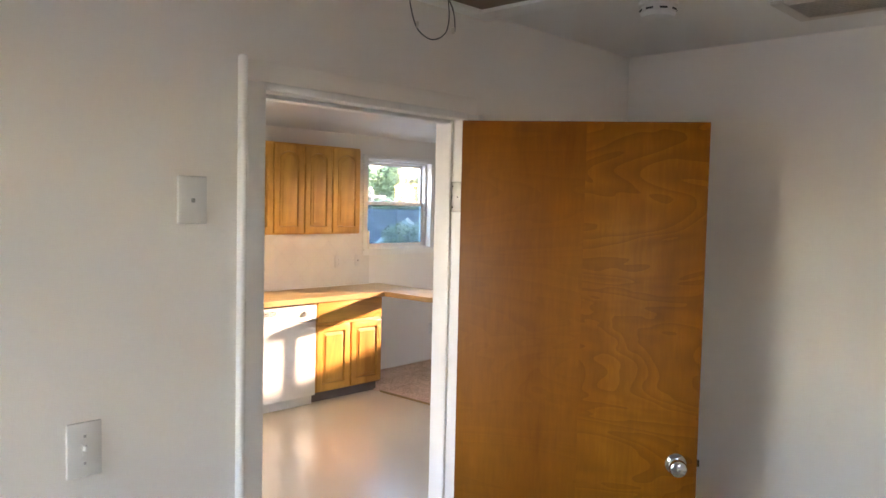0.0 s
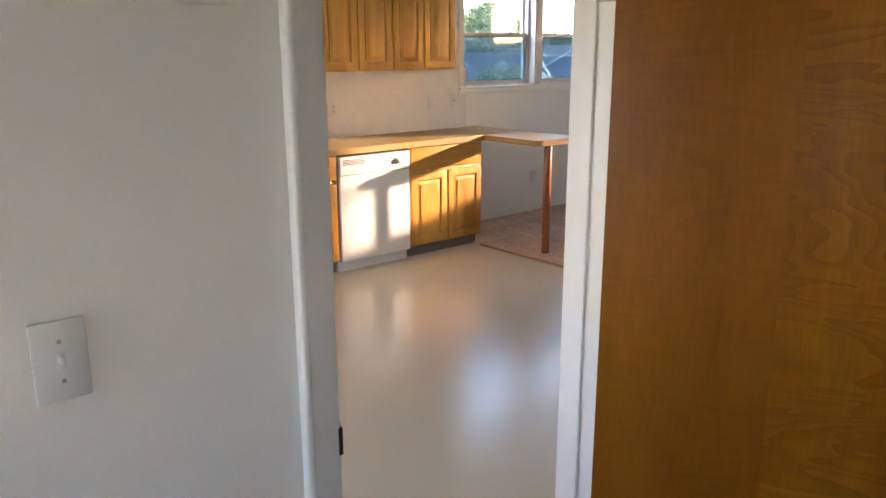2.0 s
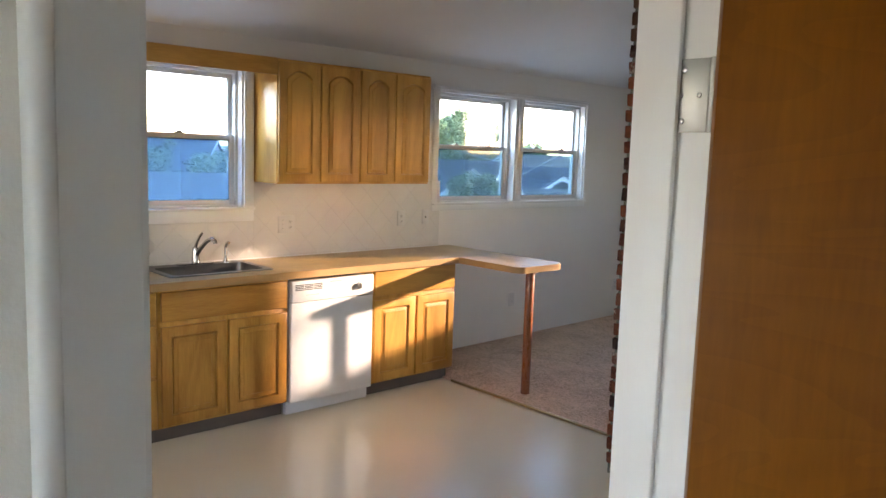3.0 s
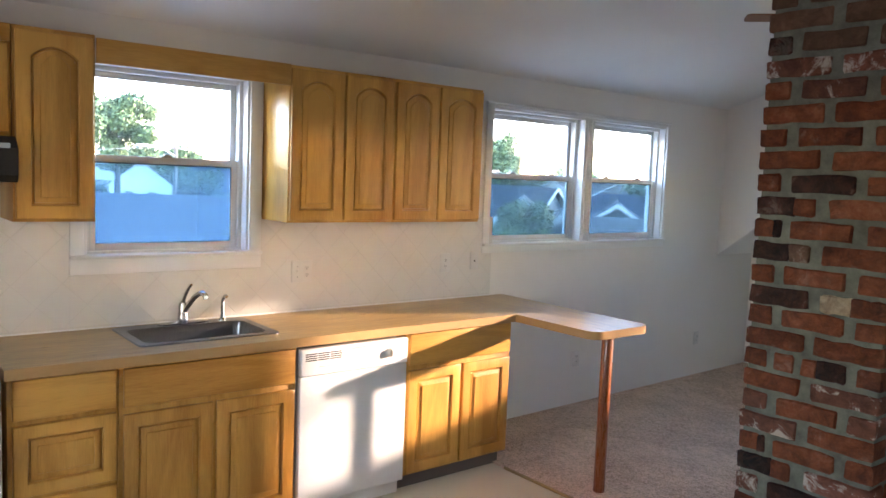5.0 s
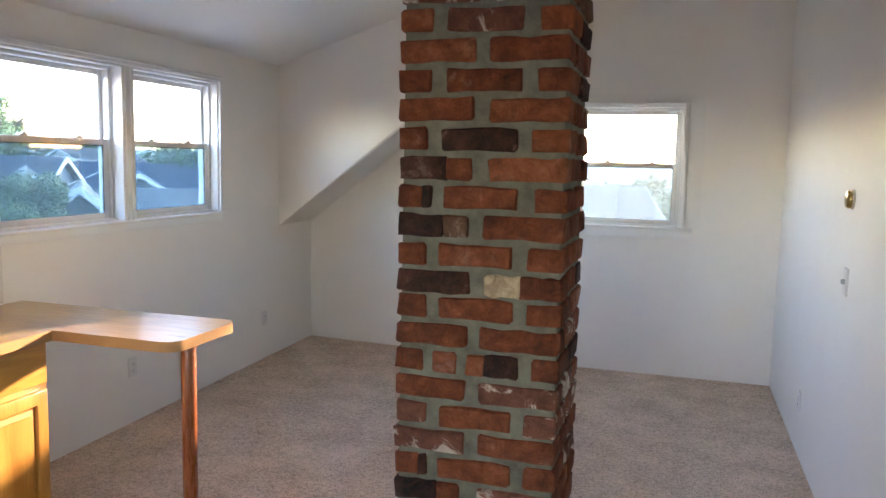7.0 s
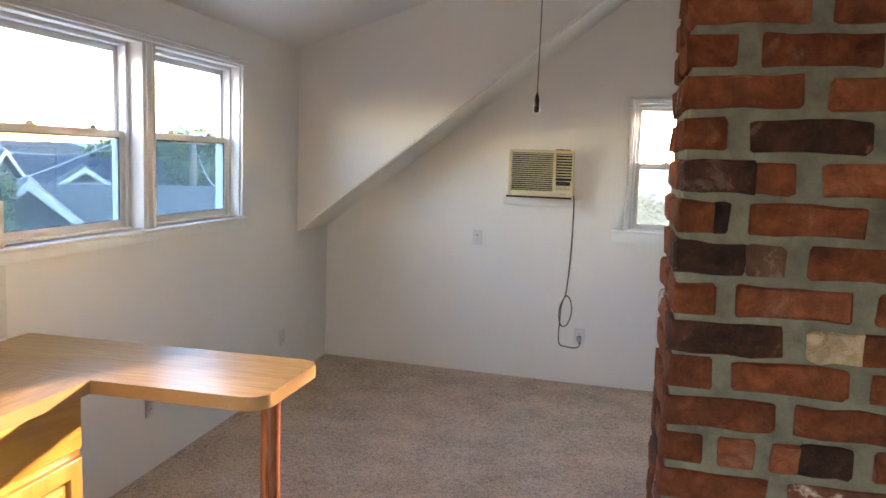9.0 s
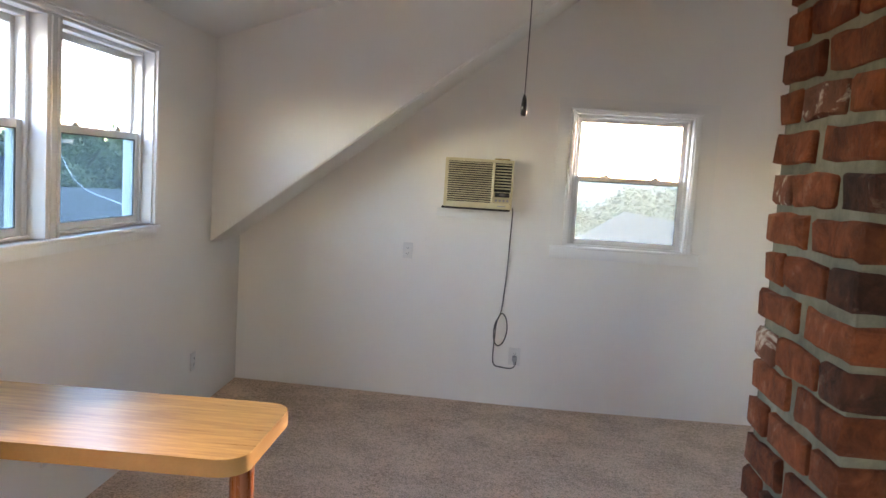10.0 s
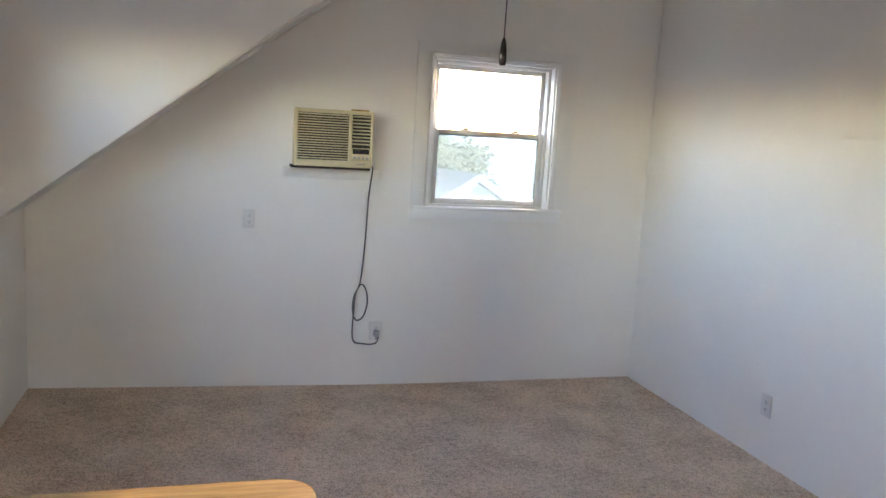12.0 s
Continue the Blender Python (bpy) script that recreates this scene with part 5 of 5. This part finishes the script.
for a, b, sag in (((-55, 20.6, 3.0), (-34, 30.5, 2.2), 0.7), ((-34, 30.5, 2.2), (-19, 29.5, 2.0), 0.8), ((-34, 29.5, 1.6), (-5.5, 9.5, 2.6), 1.6), ((-19, 29.5, 1.9), (-8.5, 13.5, 0.9), 0.5), ((-55, 19.8, 3.0), (-60, -10, 2.3), 0.8)):
    mid = [(p + q) / 2 for p, q in zip(a, b)]
    mid[2] -= sag
    solid("overhead_wire", tube([a, mid, b], 0.011, 5, 10), FASCIA, "thin overhead utility wire between poles", "wire", "overhead wires")

# ---------------------------------------------------------------- tile backsplash, laid diagonally
SIDE, GAP = 0.1525, 0.0020


def clip(poly, lo, hi, axis):
    for keep, lim in ((1, lo), (-1, hi)):
        out = []
        for p, q in zip(poly, poly[1:] + poly[:1]):
            a, b = keep * (p[axis] - lim), keep * (q[axis] - lim)
            if a >= 0:
                out.append(p)
            if a * b < 0:
                t = a / (a - b)
                out.append(tuple(u + t * (v - u) for u, v in zip(p, q)))
        poly = out
        if len(poly) < 3:
            return []
    return poly


splash = solid("backsplash", boxes(((XW, 1.35, 0.93), (XW + 0.0086, 2.575, 1.465)), ((XW, 2.575, 0.93), (XW + 0.0086, 3.537, 1.19)), ((XW, 3.537, 0.93), (XW + 0.0086, 5.232, 1.465))), GROUT, "cream glazed tile backsplash laid diagonally", "backsplash", kind="structure", smooth=False)
ORIGIN[splash] = Vector((0, 0, 0))
step = SIDE / math.sqrt(2)
h = (SIDE - GAP) / math.sqrt(2)
zones = ((1.35, 2.575, 0.945, 1.464), (2.575, 3.537, 0.945, 1.190), (3.537, 5.232, 0.945, 1.464))
for i in range(-2, 40):
    for j in range(-2, 10):
        if (i + j) % 2:
            continue
        cy, cz = 1.36 + i * step, 0.94 + j * step
        for y0, y1, z0, z1 in zones:
            poly = clip(clip([(cy - h, cz), (cy, cz - h), (cy + h, cz), (cy, cz + h)], y0, y1, 0), z0, z1, 1)
            if len(poly) < 3:
                continue
            area = 0.5 * abs(sum(p[0] * q[1] - q[0] * p[1] for p, q in zip(poly, poly[1:] + poly[:1])))
            if area < 2e-4:
                continue
            my, mz = sum(p[0] for p in poly) / len(poly), sum(p[1] for p in poly) / len(poly)
            bm = bmesh.new()
            back = [bm.verts.new((XW + 0.006, *p)) for p in poly]
            mid = [bm.verts.new((XW + 0.0092, *p)) for p in poly]
            fr = [bm.verts.new((XW + 0.0100, my + (p[0] - my) * 0.985, mz + (p[1] - mz) * 0.985)) for p in poly]
            n = len(poly)
            for k in range(n):
                bm.faces.new((back[k], back[(k + 1) % n], mid[(k + 1) % n], mid[k]))
                bm.faces.new((mid[k], mid[(k + 1) % n], fr[(k + 1) % n], fr[k]))
            bm.faces.new(fr)
            part("tile", bm, TILE, splash, smooth=False)

# ---------------------------------------------------------------- brick chimney column
CX0, CX1, CY0, CY1 = -2.918, -2.438, 4.345, 4.770
col = thing("brick_column", ((CX0 + CX1) / 2, (CY0 + CY1) / 2, 0), "old red brick chimney column with wide grey mortar joints", "chimney")
core = box((CX0 + 0.011, CY0 + 0.011, 0.0), (CX1 - 0.011, CY1 - 0.011, 2.52), 0.004)
part("mortar", core, MORTAR, col, "grey-green mortar", smooth=False)
cap = box((CX0 - 0.004, CY0 - 0.004, 2.495), (CX1 + 0.004, CY1 + 0.004, 3.42), 0.006)
part("plaster_top", cap, WALL, col, "white plastered upper part", smooth=False)
BRICKS = {}
brnd = random.Random(5)


def brick_mesh(lx, ly, lz):
    key = (round(lx, 3), round(ly, 3), round(lz, 3), brnd.randrange(4))
    if key not in BRICKS:
        bm = box((-lx / 2, -ly / 2, -lz / 2), (lx / 2, ly / 2, lz / 2), 0.006, 1)
        longest = (lx, ly, lz).index(max(lx, ly, lz))
        run = [e for e in bm.edges if abs((e.verts[0].co - e.verts[1].co)[longest]) > 0.03]
        bmesh.ops.subdivide_edges(bm, edges=run, cuts=3, use_grid_fill=True)
        for v in bm.verts:
            v.co += Vector((brnd.uniform(-1, 1), brnd.uniform(-1, 1), brnd.uniform(-1, 1))) * 0.0036
        me = bpy.data.meshes.new("brick")
        bm.to_mesh(me)
        bm.free()
        for p in me.polygons:
            p.use_smooth = True
        me.set_sharp_from_angle(angle=radians(50))
        BRICKS[key] = me
    return BRICKS[key]


def lay(x0, x1, y0, y1, zb, mat):
    lx, ly = x1 - x0, y1 - y0
    hgt = 0.0625
    me = brick_mesh(lx, ly, hgt)
    key = me.name + mat.name
    if key not in BRICKS:
        c = me.copy()
        c.materials.clear()
        c.materials.append(mat)
        BRICKS[key] = c
    ob = new("brick", BRICKS[key])
    ob.parent = col
    ob.location = Vector(((x0 + x1) / 2 + brnd.uniform(-0.003, 0.003), (y0 + y1) / 2 + brnd.uniform(-0.003, 0.003), zb + 0.5 * hgt + brnd.uniform(-0.002, 0.002))) - ORIGIN[col]
    ob.rotation_euler = (brnd.uniform(-0.012, 0.012), brnd.uniform(-0.012, 0.012), brnd.uniform(-0.010, 0.010))


D, L, B, R = BRICK_DARK, BRICK_LIMED, BRICK_BROWN, BRICK
SPECIAL = {(0, 0): D, (1, 0): L, (1, 1): L, (2, 1): L, (6, 1): D, (9, 0): D, (11, 0): D, (15, 1): L, (16, 0): L, (16, 2): L, (17, 0): L, (20, 0): L, (20, 1): D, (-1, 0): B, (-2, 1): B, (0, 1): B, (21, 1): L, (23, 0): D}


def tone():
    q = brnd.random()
    return D if q < 0.10 else L if q < 0.22 else R


W = CX1 - CX0
for r in range(-3, 28):
    zb = 1.634 + (7 - r) * 0.081 if r <= 11 else 1.316 - (r - 11) * 0.0788
    j = brnd.uniform(-0.008, 0.008)
    dep = 0.100
    if r % 2:
        spans = [(0, 0.218 + j), (0.258 + j, W)]
    else:
        spans = [(0, 0.090 + j), (0.132 + j, 0.345 + j), (0.385 + j, W)]
    base = B if r < 2 else R
    mats = [SPECIAL.get((r, k), base) for k in range(3)]
    row = list(zip(spans, mats))
    if r == 8:
        row = [((0, 0.068 + j), R), ((0.058 + j, 0.092 + j), D)] + row[1:]
    if r == 9:
        row = [((0, 0.142), D), ((0.136, 0.216 + j), B)] + row[1:]
    if r == 18:
        row = [((0, 0.074), R), ((0.066, 0.092 + j), D)] + row[1:]
    if r == 7:
        row = [((0, 0.143), D), ((0.138, 0.212), R), (spans[1], R)]
    if r == 19:
        row = [((0, 0.133), D), ((0.128, 0.200), R), (spans[1], L)]
    if r == 11:
        row = [(spans[0], D), ((0.262, 0.364), BRICK_SPLASH), ((0.358, W), R)]
    if r == 14:
        row = [((0, 0.085), R), ((0.110, 0.185), R), ((0.212, 0.268), R), ((0.262, 0.368), D), ((0.398, W), R)]
    long_side = r % 2 == 0
    for k, ((a, b), mt) in enumerate(row):
        corner = (a == 0 or b == W) and long_side
        dd = 0.195 if corner else dep
        lay(CX0 + a, CX0 + b, CY0, CY0 + dd, zb, mt)
    for k, (a, b) in enumerate(spans):
        corner = (a == 0 or b == W) and long_side
        dd = 0.195 if corner else dep
        lay(CX0 + W - b, CX0 + W - a, CY1 - dd, CY1, zb, tone() if r > 1 else B)
    if not long_side:
        lay(CX0, CX0 + dep, CY0 + 0.125, CY0 + 0.305, zb, tone() if r > 1 else B)
        lay(CX1 - dep, CX1, CY0 + 0.125, CY0 + 0.305, zb, tone() if r > 1 else B)
